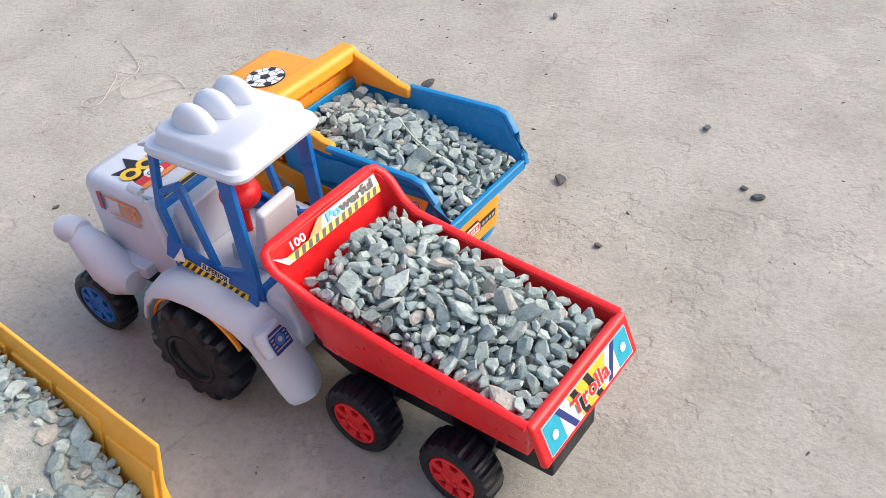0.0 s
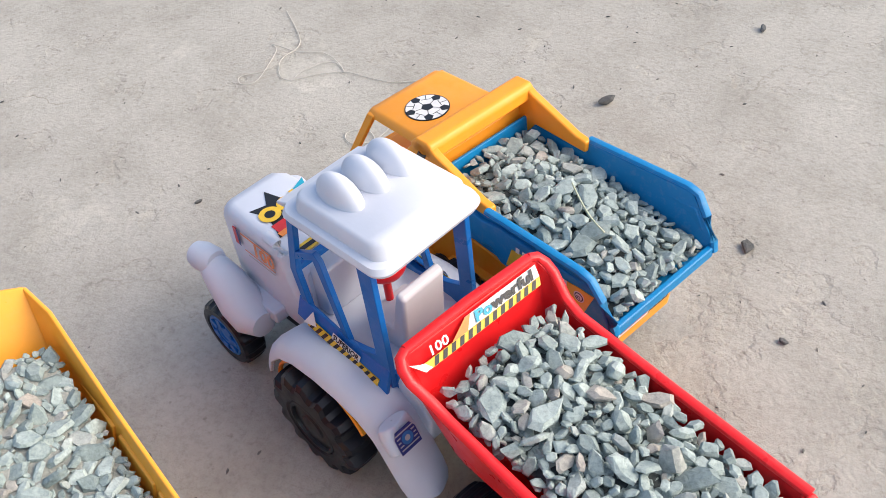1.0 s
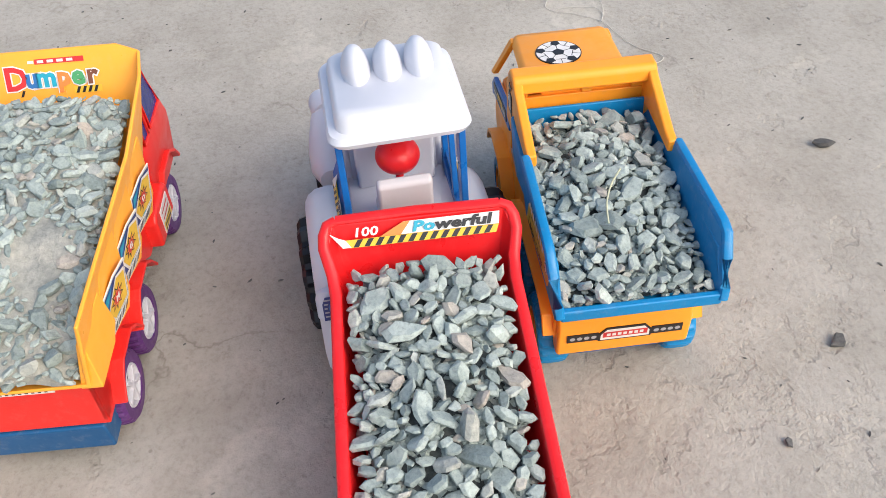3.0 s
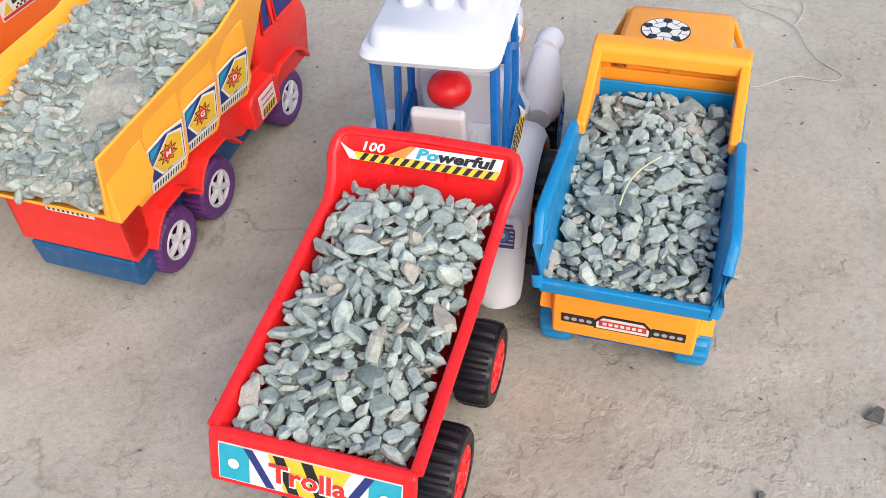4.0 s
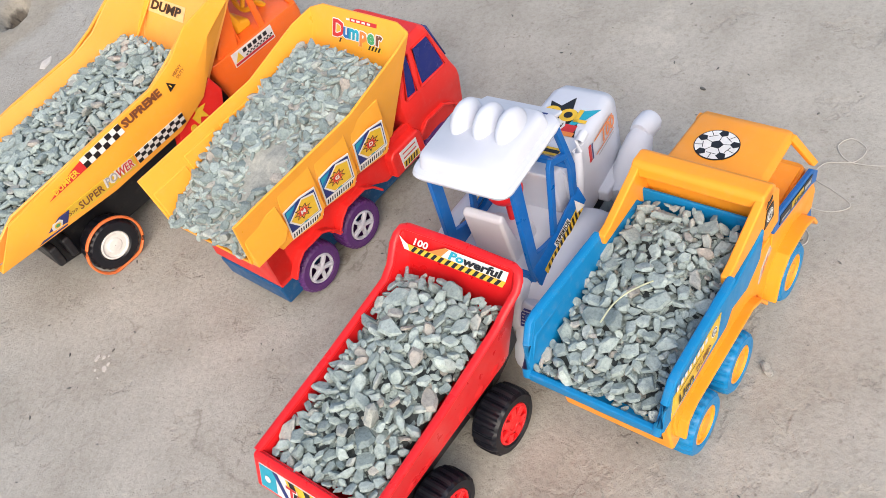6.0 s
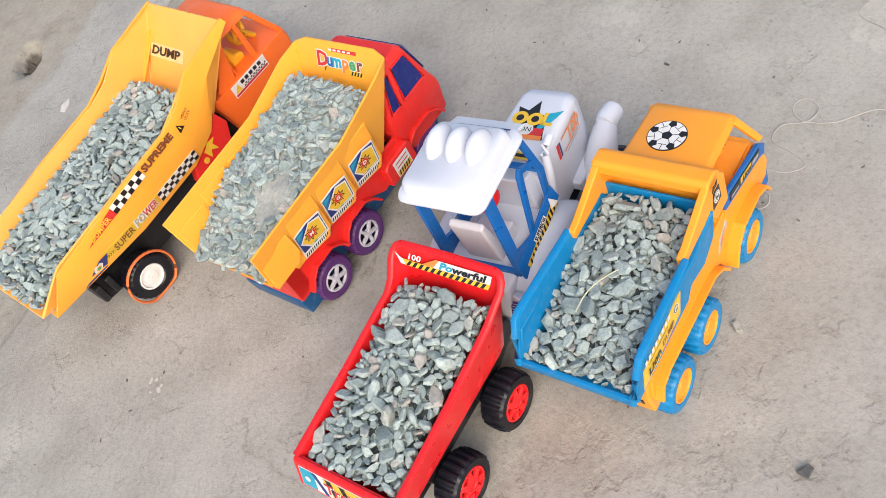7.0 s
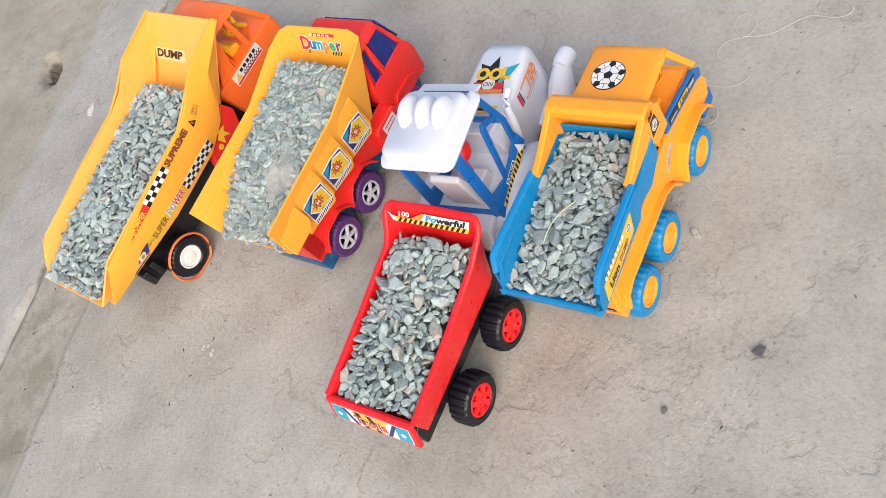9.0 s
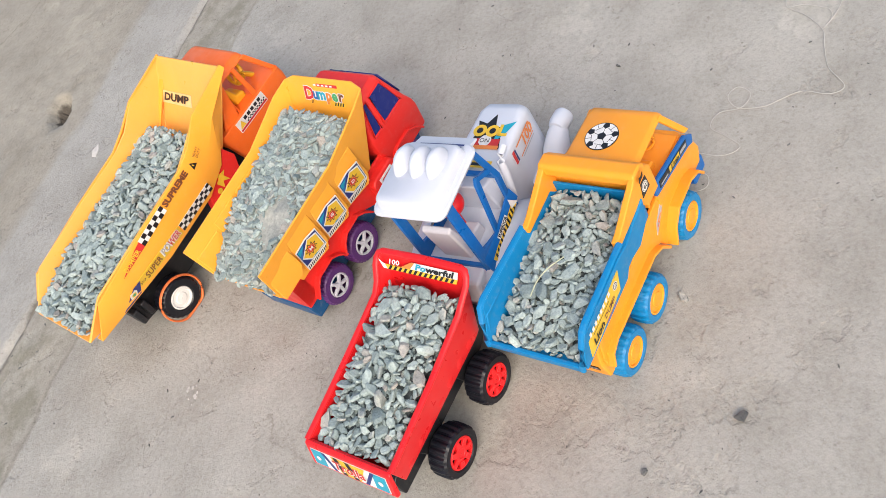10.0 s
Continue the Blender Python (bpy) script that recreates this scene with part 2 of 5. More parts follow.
def part(name, bm, material, parent, label="", bevel=0.0, solid=0.0, angle=38, segs=2, offset=0.0):
    me = bpy.data.meshes.new(name)
    bmesh.ops.recalc_face_normals(bm, faces=bm.faces)
    bm.to_mesh(me)
    bm.free()
    for mat in material if isinstance(material, (list, tuple)) else (material,):
        me.materials.append(mat)
    ob = new(name, me)
    ob.parent = parent
    finish(ob, bevel, solid, angle, segs, offset)
    return tagged(ob, label) if label else ob


def thing(name, m, label, category, group=""):
    e = new(name)
    e.empty_display_size = 0.03
    e.matrix_world = m
    return tagged(e, label, category, group)


def box(bm, x0, x1, y0, y1, z0, z1, m=None):
    v = [bm.verts.new((x, y, z)) for x in (x0, x1) for y in (y0, y1) for z in (z0, z1)]
    for f in ((0, 1, 3, 2), (4, 6, 7, 5), (0, 4, 5, 1), (2, 3, 7, 6), (0, 2, 6, 4), (1, 5, 7, 3)):
        bm.faces.new([v[i] for i in f])
    if m is not None:
        bmesh.ops.transform(bm, matrix=m, verts=v)
    return v


def prism(bm, pts, y0, y1, y0b=None, y1b=None):
    """A profile in x, z drawn out from y0 to y1."""
    a = [bm.verts.new((x, y0, z)) for x, z in pts]
    b = [bm.verts.new((x, y1, z)) for x, z in pts]
    n = len(pts)
    bm.faces.new(a)
    bm.faces.new(b[::-1])
    for i in range(n):
        bm.faces.new((a[i], b[i], b[(i + 1) % n], a[(i + 1) % n]))
    return a + b


def loft(bm, rings, cap=True):
    vs = [[bm.verts.new(p) for p in r] for r in rings]
    n = len(rings[0])
    for a, b in zip(vs, vs[1:]):
        for i in range(n):
            bm.faces.new((a[i], a[(i + 1) % n], b[(i + 1) % n], b[i]))
    if cap:
        bm.faces.new(vs[0])
        bm.faces.new(vs[-1][::-1])
    return vs


def rounded(hx, hy, r, n=4, cx=0.0, cy=0.0):
    out = []
    for k, (sx, sy) in enumerate(((1, 1), (-1, 1), (-1, -1), (1, -1))):
        for i in range(n + 1):
            a = math.pi / 2 * (k + i / n)
            out.append((cx + sx * (hx - r) + r * math.cos(a), cy + sy * (hy - r) + r * math.sin(a)))
    return out


def lathe(bm, profile, segs=32, centre=(0, 0, 0), bump_at=None):
    """Turns a profile of (radius, y) round the y axis."""
    rings = []
    for i in range(segs):
        a = 2 * math.pi * i / segs
        rings.append([bm.verts.new((centre[0] + r * math.cos(a), centre[1] + y, centre[2] + r * math.sin(a)))
                      for r, y in (bump_at(i, profile) if bump_at else profile)])
    n = len(profile)
    for i in range(segs):
        a, b = rings[i], rings[(i + 1) % segs]
        for k in range(n - 1):
            bm.faces.new((a[k], b[k], b[k + 1], a[k + 1]))
    return rings


def tube(bm, pts, r, n=8, wide=1.0, closed=False):
    """A rod along points; wide stretches it sideways."""
    pts = [Vector(p) for p in pts]
    rings = []
    for i, p in enumerate(pts):
        d = (pts[min(i + 1, len(pts) - 1)] - pts[max(i - 1, 0)]).normalized()
        up = Vector((0, 0, 1)) if abs(d.z) < 0.9 else Vector((1, 0, 0))
        s = d.cross(up).normalized()
        u = s.cross(d).normalized()
        rr = r[i] if isinstance(r, (list, tuple)) else r
        rings.append([p + s * (rr * wide * math.cos(2 * math.pi * k / n)) + u * (rr * math.sin(2 * math.pi * k / n)) for k in range(n)])
    return loft(bm, rings)


def ball(bm, c, r, sx=1.0, sy=1.0, sz=1.0, u=16, v=10):
    bmesh.ops.create_uvsphere(bm, u_segments=u, v_segments=v, radius=r,
                              matrix=Matrix.Translation(c) @ Matrix.Diagonal((sx, sy, sz, 1)))


def tub(bm, stations, front=True, rear=False):
    """An open bed. Stations from the rear: (xb, zb, hb, xt, zt, ht), foot and rim of both side walls."""
    rows = []
    for xb, zb, hb, xt, zt, ht in stations:
        rows.append([bm.verts.new(p) for p in ((xt, ht, zt), (xb, hb, zb), (xb, -hb, zb), (xt, -ht, zt))])
    for a, b in zip(rows, rows[1:]):
        for k in range(3):
            bm.faces.new((a[k], a[k + 1], b[k + 1], b[k]))
    if front:
        bm.faces.new(rows[-1])
    if rear:
        bm.faces.new(rows[0][::-1])


# ---- print and lettering ----
def plane_frame(o, u, v):
    """A frame at o: x towards u, y towards v, z off the surface."""
    o, u, v = Vector(o), Vector(u), Vector(v)
    x = (u - o).normalized()
    z = x.cross(v - o).normalized()
    y = z.cross(x)
    return Matrix(((x.x, y.x, z.x, o.x), (x.y, y.y, z.y, o.y), (x.z, y.z, z.z, o.z), (0, 0, 0, 1)))


def rect(x0, y0, x1, y1):
    return [(x0, y0), (x1, y0), (x1, y1), (x0, y1)]


def disc(cx, cy, r, n=20, a0=0.0):
    return [(cx + r * math.cos(a0 + 2 * math.pi * i / n), cy + r * math.sin(a0 + 2 * math.pi * i / n)) for i in range(n)]


def star(cx, cy, r1, r2, n):
    return [(cx + (r1 if i % 2 else r2) * math.cos(math.pi * i / n), cy + (r1 if i % 2 else r2) * math.sin(math.pi * i / n)) for i in range(2 * n)]


def stripes(x0, x1, y0, y1, n, slant):
    w = (x1 - x0) / n
    return [[(x0 + w * (i + 0.0), y0), (x0 + w * (i + 0.5), y0), (min(x0 + w * (i + 0.5) + slant, x1 + slant), y1), (x0 + w * i + slant, y1)] for i in range(n)]


def checks(x0, x1, y0, y1, nx, ny):
    w, h = (x1 - x0) / nx, (y1 - y0) / ny
    return [rect(x0 + i * w, y0 + j * h, x0 + (i + 1) * w, y0 + (j + 1) * h) for i in range(nx) for j in range(ny) if (i + j) % 2 == 0]


def sticker(parent, m, layers, label="", name="sticker"):
    """A printed sticker: layers of (ink, polygons), each a hair above the one before."""
    bm = bmesh.new()
    mats = []
    for k, (ink, polys) in enumerate(layers):
        if ink not in mats:
            mats.append(ink)
        for pts in polys:
            top = [bm.verts.new(m @ Vector((x, y, 0.00035 + 0.00012 * k))) for x, y in pts]
            f = bm.faces.new(top)
            f.material_index = mats.index(ink)
            if k == 0:
                low = [bm.verts.new(m @ Vector((x, y, -0.0004))) for x, y in pts]
                for i in range(len(pts)):
                    g = bm.faces.new((low[i], low[(i + 1) % len(pts)], top[(i + 1) % len(pts)], top[i]))
                    g.material_index = mats.index(ink)
    me = bpy.data.meshes.new(name)
    bm.to_mesh(me)
    bm.free()
    for ink in mats:
        me.materials.append(ink)
    ob = new(name, me)
    ob.parent = parent
    return tagged(ob, label) if label else ob


def lettering(parent, text, m, size, ink, x=0.0, y=0.0, lift=0.001, width=None, shear=0.0, bold=0.0):
    """Words in the built-in font, set flat on the frame m with their middle at x, y."""
    cu = bpy.data.curves.new("lettering", "FONT")
    cu.body, cu.size, cu.align_x, cu.align_y, cu.shear = text, size, "CENTER", "CENTER", shear
    cu.offset, cu.resolution_u, cu.extrude = bold, 2, 0.00004
    tmp = new("lettering", cu)
    bpy.context.view_layer.update()
    me = bpy.data.meshes.new_from_object(tmp.evaluated_get(bpy.context.evaluated_depsgraph_get()))
    bpy.data.objects.remove(tmp)
    bpy.data.curves.remove(cu)
    sx = 1.0
    if width:
        xs = [v.co.x for v in me.vertices]
        sx = width / max(1e-6, max(xs) - min(xs))
    me.transform(m @ Matrix.Translation((x, y, lift)) @ Matrix.Diagonal((sx, 1, 1, 1)))
    me.materials.clear()
    me.materials.append(ink)
    ob = new("lettering", me)
    ob.parent = parent
    return ob


# ---- wheels ----
def wheel(parent, x, y, r, width, tyre_mat, rim_mat, lugs=26, depth=0.05, spokes=6, rim=0.62, style="holes", side=1, label="", rim_label=""):
    """side: +1 when the outer face looks to the left."""
    bm = bmesh.new()
    h = width / 2
    prof = [(r * rim * 0.98, h * 0.55), (r * rim, h * 0.9), (r * rim * 1.08, h), (r * 0.88, h * 0.97), (r * 0.97, h * 0.78), (r, h * 0.4), (r, 0.0),
            (r, -h * 0.4), (r * 0.97, -h * 0.78), (r * 0.88, -h * 0.97), (r * rim, -h), (r * 0.2, -h)]

    def tread(i, p):
        if i % 4 in (0, 1):
            return p
        cut = 1 - depth
        edge = 3 if depth > 0.1 else 4
        return [(rr * cut if edge <= k <= 12 - edge else rr, yy) for k, (rr, yy) in enumerate(p)]

    lathe(bm, [(rr, yy * side) for rr, yy in prof], lugs * 4, (0, 0, 0), tread)
    tyre = part("tyre", bm, tyre_mat, parent, label, angle=30)
    tyre.location = (x, y, r)
    bm = bmesh.new()
    o = h * side
    R = r * rim
    segs = 32
    lathe(bm, [(R * 0.99, o * 0.5), (R * 0.99, o * 0.94), (R * 0.86, o * 0.98), (R * 0.82, o * 0.7)], segs)
    if style == "spokes":
        lathe(bm, [(R * 0.30, o * 0.6), (R * 0.30, o * 0.95), (R * 0.22, o * 1.02), (0.0004, o * 1.04)], segs)
        for k in range(spokes):
            a = 2 * math.pi * (k + 0.3) / spokes
            v = box(bm, R * 0.2, R * 0.9, -R * 0.11, R * 0.11, -0.002, 0.002)
            bmesh.ops.transform(bm, matrix=Matrix.Translation((0, o * 0.86, 0)) @ Matrix.Rotation(a, 4, "Y") @ Matrix.Rotation(math.pi / 2, 4, "X"), verts=v)
    elif style == "plain":
        lathe(bm, [(R * 0.84, o * 0.78), (R * 0.5, o * 0.84), (R * 0.46, o * 0.92), (R * 0.2, o * 0.95), (0.0004, o * 0.96)], segs)
    else:
        lathe(bm, [(R * 0.52, o * 0.62), (R * 0.5, o * 0.92), (R * 0.3, o * 0.96), (R * 0.27, o * 0.86), (0.0004, o * 0.9)], segs)
        for k in range(spokes):
            a = 2 * math.pi * (k + 0.5) / spokes
            v = box(bm, R * 0.46, R * 0.88, -R * 0.17, R * 0.17, -0.0016, 0.0016)
            bmesh.ops.transform(bm, matrix=Matrix.Translation((0, o * 0.86, 0)) @ Matrix.Rotation(a, 4, "Y") @ Matrix.Rotation(math.pi / 2, 4, "X"), verts=v)
    rm = part("rim", bm, rim_mat, tyre, rim_label, bevel=0.0006)
    return tyre


# ---- gravel ----
def stone_mesh(seed, mat, flat=0.5, tag="stone"):
    """A broken chip: an uneven outline, a flat top and foot, chipped edges."""
    rnd = random.Random(seed)
    bm = bmesh.new()
    wide, high = rnd.uniform(0.55, 0.92), rnd.uniform(0.24, 0.50) * flat / 0.5
    n = rnd.randint(5, 7)
    lean = (rnd.uniform(-0.14, 0.14), rnd.uniform(-0.14, 0.14))
    for k in range(n):
        a = 2 * math.pi * (k + rnd.uniform(-0.3, 0.3)) / n
        r = rnd.uniform(0.76, 1.16)
        x, y = 1.08 * r * math.cos(a), wide * r * math.sin(a)
        top, foot = rnd.uniform(0.58, 0.94), rnd.uniform(0.50, 0.92)
        bm.verts.new((x, y, rnd.uniform(-0.25, 0.35) * high))
        bm.verts.new((x * top + lean[0], y * top + lean[1], high * rnd.uniform(0.82, 1.0)))
        bm.verts.new((x * foot - lean[0], y * foot - lean[1], -high * rnd.uniform(0.8, 1.0)))
    hull = bmesh.ops.convex_hull(bm, input=bm.verts)
    bmesh.ops.delete(bm, geom=[g for g in hull["geom_interior"] if isinstance(g, bmesh.types.BMVert)], context="VERTS")
    bmesh.ops.dissolve_limit(bm, angle_limit=radians(9), verts=bm.verts, edges=bm.edges)
    me = bpy.data.meshes.new(tag)
    bm.to_mesh(me)
    bm.free()
    me.materials.append(mat)
    return me


STONES = [stone_mesh(100 + i, STONE) for i in range(44)]


def heap(name, m, label, inside, surface, x_range, y_range, sizes, tries, seed, bed_mat, singles=290, cover=1.0, weight=None, tilt=25):
    """A load: a bed that fills the truck, of stone dust or in painted gap shade, and stones packed over it, big ones
    first.
    """
    rnd = random.Random(seed)
    bm = bmesh.new()
    nx, ny = 56, 34
    grid = {}
    for i in range(nx + 1):
        for j in range(ny + 1):
            x = x_range[0] + (x_range[1] - x_range[0]) * i / nx
            y = y_range[0] + (y_range[1] - y_range[0]) * j / ny
            if inside(x, y, 0.002 if weight else 0.009):
                z = surface(x, y) - (0.0004 if weight else 0.0055) + 0.0022 * noise.noise((x * 90, y * 90, seed))
                grid[i, j] = bm.verts.new((x, y, z))
    for i in range(nx):
        for j in range(ny):
            k = [(i, j), (i + 1, j), (i + 1, j + 1), (i, j + 1)]
            if all(q in grid for q in k):
                bm.faces.new([grid[q] for q in k])
    r = bmesh.ops.extrude_face_region(bm, geom=bm.faces[:])
    bmesh.ops.translate(bm, vec=(0, 0, -0.008), verts=[g for g in r["geom"] if isinstance(g, bmesh.types.BMVert)])
    base = part(name, bm, bed_mat, None)
    base.matrix_world = m
    tagged(base, label, "gravel")
    cells, got = {}, []
    picks = sorted((rnd.choices([s[0] for s in sizes], [s[2] for s in sizes])[0] for _ in range(tries)), reverse=True)
    spans = {s[0]: s[1] for s in sizes}
    for lo in picks:
        s = rnd.uniform(lo, spans[lo])
        x, y = rnd.uniform(*x_range), rnd.uniform(*y_range)
        if not inside(x, y, s * 0.55) or (weight and weight(x, y) < rnd.uniform(0.25, 0.95)):
            continue
        cx, cy = int(x / 0.02), int(y / 0.02)
        near = [q for a in (-2, -1, 0, 1, 2) for b in (-2, -1, 0, 1, 2) for q in cells.get((cx + a, cy + b), ())]
        if any((x - q[0]) ** 2 + (y - q[1]) ** 2 < (0.665 * cover * (s + q[2])) ** 2 for q in near):
            continue
        cells.setdefault((cx, cy), []).append((x, y, s))
        got.append((x, y, s))
    # a looser under-layer fills the gaps
    under = []
    for _ in range(len(got) * 5):
        x, y = rnd.uniform(*x_range), rnd.uniform(*y_range)
        s = rnd.choice([q[2] for q in got]) * 0.8
        if inside(x, y, s * 1.3) and not (weight and weight(x, y) < rnd.uniform(0.3, 0.98)):
            under.append((x, y, s))
    rest_v, rest_f = [], []
    for k, (x, y, s) in enumerate(got + under):
        me = STONES[rnd.randrange(len(STONES))]
        z = surface(x, y) + (rnd.uniform(-0.12, 0.32) if k < len(got) else rnd.uniform(-1.9, -1.1)) * s
        q = Matrix.LocRotScale((x, y, z), Euler((radians(rnd.gauss(0, tilt)), radians(rnd.gauss(0, tilt)), rnd.uniform(0, 6.283))),
                               (s * rnd.uniform(1.0, 1.25), s * rnd.uniform(0.9, 1.15), s * rnd.uniform(0.85, 1.15)))
        if k < singles:
            ob = new("stone", me)
            ob.parent = base
            ob.matrix_basis = q
        else:
            n0 = len(rest_v)
            rest_v.extend(q @ v.co for v in me.vertices)
            rest_f.extend([n0 + i for i in p.vertices] for p in me.polygons)
    if rest_v:
        me = bpy.data.meshes.new("small_stone_fill")
        me.from_pydata(rest_v, [], rest_f)
        me.materials.append(STONE)
        tagged(new("small_stone_fill", me), "small grey crushed stones", kind="stuff").parent = base
    return base


# ---- ground ----
def ground_sheet():
    """One worn concrete floor that reaches far out, with an old joint, a hole and gentle unevenness near the toys."""
    bm = bmesh.new()
    far = [-400, -60, -12, -4, -2.2]
    back = [-v for v in reversed(far)]
    xs = far + [-1.6 + 0.02 * i for i in range(40)] + [-0.80 + 0.011 * i for i in range(25)] + [-0.525 + 0.0045 * i for i in range(27)] + [-0.4035 + 0.011 * i for i in range(64)] + [0.3 + 0.03 * i for i in range(44)] + back
    ys = far + [-1.6 + 0.03 * i for i in range(14)] + [-1.18 + 0.009 * i for i in range(8)] + [-1.108 + 0.0045 * i for i in range(23)] + [-1.0045 + 0.009 * i for i in range(23)] + [-0.7975 + 0.0045 * i for i in range(36)] + [-0.64 + 0.03 * i for i in range(76)] + back
    g = {}
    for i, x in enumerate(xs):
        for j, y in enumerate(ys):
            z = 0.0
            if abs(x) < 1.7 and abs(y) < 1.7:
                z = 0.0008 * noise.noise((x * 5, y * 5, 1.0)) + 0.0003 * noise.noise((x * 17, y * 17, 4.0)) - 0.0006
                d = y + 0.765 + 0.012 * noise.noise((x * 9, 3.0, 0.5))
                z -= 0.006 * math.exp(-(d / 0.006) ** 2)
                if 0 < d < 0.15:
                    z -= 0.0025 - 0.0020 * noise.noise((x * 22, y * 22, 6.0))
                if d < -0.165:
                    z += 0.0018 * noise.noise((x * 40, y * 40, 9.0)) - 0.001
                u, v = (x + 0.421) * 0.8 + (y + 1.016) * 0.6, (y + 1.016) * 0.8 - (x + 0.421) * 0.6
                rag = 1.0 + 0.35 * noise.noise((x * 45, y * 45, 2.0))
                z -= 0.038 * math.exp(-(((u / 0.040) ** 2 + (v / 0.023) ** 2) * rag) ** 2.2) * (0.8 + 0.5 * noise.noise((x * 110, y * 110, 7.0)))
            g[i, j] = bm.verts.new((x, y, z))
    for i in range(len(xs) - 1):
        for j in range(len(ys) - 1):
            bm.faces.new((g[i, j], g[i + 1, j], g[i + 1, j + 1], g[i, j + 1]))
    ob = part("ground", bm, CONCRETE, None)
    return tagged(ob, "worn beige grey concrete floor with fine cracks", "ground", kind="structure")


ground_sheet()

# ---- where each toy stands ----
TRAILER = pose(0.0085, 0.0415, 0, 0, 0, 169.3)
TRACTOR = pose(-0.0072, 0.041, 0, 0, 0, 173.3)
DUMPER = pose(0.0116, -0.2228, 0, 0, 0, 167.3)
LION = pose(0.0698, 0.1615, 0, 0, 0, 169.4)
BIG = pose(0.0785, -0.5193, 0, 0, 0, 164.7) @ Matrix.Diagonal((1, 1.065, 1, 1))


# ---- red trailer ----
def trailer():
    t = thing("toy_trailer", TRAILER, "glossy red plastic toy trailer hitched behind the tractor, heaped with gravel", "toy trailer")
    bm = bmesh.new()
    tub(bm, [(-0.180, 0.078, 0.043, -0.186, 0.117, 0.0520), (-0.10, 0.078, 0.043, -0.10, 0.124, 0.0520), (-0.028, 0.078, 0.043, -0.026, 0.133, 0.0515),
             (-0.020, 0.078, 0.042, -0.004, 0.1490, 0.0560), (-0.018, 0.078, 0.042, 0.006, 0.1580, 0.0520)], True, True)
    part("bed", bm, RED, t, bevel=0.0012, solid=0.0028)
    # rim all round
    for s in (1, -1):
        bm = bmesh.new()
        tube(bm, [(-0.187, s * 0.0535, 0.1175), (-0.10, s * 0.0535, 0.1245), (-0.030, s * 0.053, 0.133), (-0.018, s * 0.0540, 0.139), (-0.005, s * 0.0575, 0.1490), (0.001, s * 0.0570, 0.1540), (0.0055, s * 0.0545, 0.1578), (0.0075, s * 0.0490, 0.1592)], 0.0026, 10, 1.35)
        part("rim", bm, RED, t)
    bm = bmesh.new()
    tube(bm, [(0.0075, -0.0490, 0.1592), (0.0085, 0, 0.1597), (0.0075, 0.0490, 0.1592)], 0.0024, 10, 1.5)
    part("rim", bm, RED, t)
    # rear board, leaning out at its foot
    bm = bmesh.new()
    prism(bm, [(-0.186, 0.1195), (-0.191, 0.1185), (-0.2015, 0.090), (-0.196, 0.088)], -0.0548, 0.0548)
    rear = part("tailboard", bm, RED, t, bevel=0.0022, segs=3)
    # flared bulges low on the sides
    for s in (1, -1):
        for k in range(7):
            x = -0.166 + k * 0.0215
            bm = bmesh.new()
            ball(bm, (x, s * 0.0430, 0.088), 0.0085, 1.15, 0.42, 1.25, 12, 8)
            part("rib", bm, RED, t)
    # chassis
    bm = bmesh.new()
    prism(bm, [(-0.188, 0.040), (-0.188, 0.066), (-0.165, 0.0775), (-0.02, 0.0775), (0.012, 0.070), (0.012, 0.050), (-0.02, 0.036)], -0.027, 0.027)
    part("chassis", bm, BLACK, t, "black plastic chassis", bevel=0.002)
    for x in (-0.0465, -0.1295):
        bm = bmesh.new()
        lathe(bm, [(0.0005, -0.05), (0.004, -0.05), (0.004, 0.05), (0.0005, 0.05)], 12, (x, 0, 0.0285))
        part("axle", bm, BLACK, t)
        bm = bmesh.new()
        prism(bm, [(x - 0.024, 0.070), (x - 0.010, 0.022), (x + 0.010, 0.022), (x + 0.024, 0.070)], -0.030, 0.030)
        part("axle_bracket", bm, BLACK, t, bevel=0.0015)
        for s in (1, -1):
            wheel(t, x, s * 0.0450, 0.0285, 0.024, RUBBER, RED, 22, 0.055, 7, 0.64, "holes", s, "black ribbed plastic tyre", "red plastic rim with slots")
    bm = bmesh.new()
    tube(bm, [(0.008, 0, 0.058), (0.03, 0.0, 0.054), (0.046, 0, 0.052)], 0.006, 8, 1.6)
    part("drawbar", bm, BLACK, t)
    # print on the headboard
    m = plane_frame((-0.0065, 0.0505, 0.1425), (-0.0065, -0.0505, 0.1425), (0.0040, 0.0505, 0.1555))
    m = m @ Matrix.Translation((0.0, 0.0022, 0.0022))
    m = m @ Matrix.Translation((-0.004, 0.0025, 0.0)) @ Matrix.Diagonal((1.03, 0.86, 1, 1))
    st = sticker(t, m, [(I_YELLOW, [[(0.012, 0.0), (0.097, 0.0), (0.099, 0.0056), (0.008, 0.0056)]]),
                        (I_WHITE, [[(0.034, 0.0058), (0.099, 0.0058), (0.100, 0.0145), (0.044, 0.0145)], [(0.001, 0.0110), (0.008, 0.0003), (0.013, 0.0003), (0.010, 0.0056), (0.006, 0.0075)]]),
                        (I_BLACK, stripes(0.014, 0.096, 0.0002, 0.0054, 13, 0.003)),
                        (I_ORANGE, [[(0.030, 0.0058), (0.042, 0.0058), (0.048, 0.0144), (0.044, 0.0144)]])], "white sticker with yellow and black hazard stripes")
    lettering(st, "100", m, 0.0088, I_WHITE, 0.0215, 0.0100, 0.0010, 0.0135, 0.15, 0.0002)
    lettering(st, "Po", m, 0.0098, I_CYAN, 0.0550, 0.0099, 0.0013, 0.0135, 0.2, 0.0004)
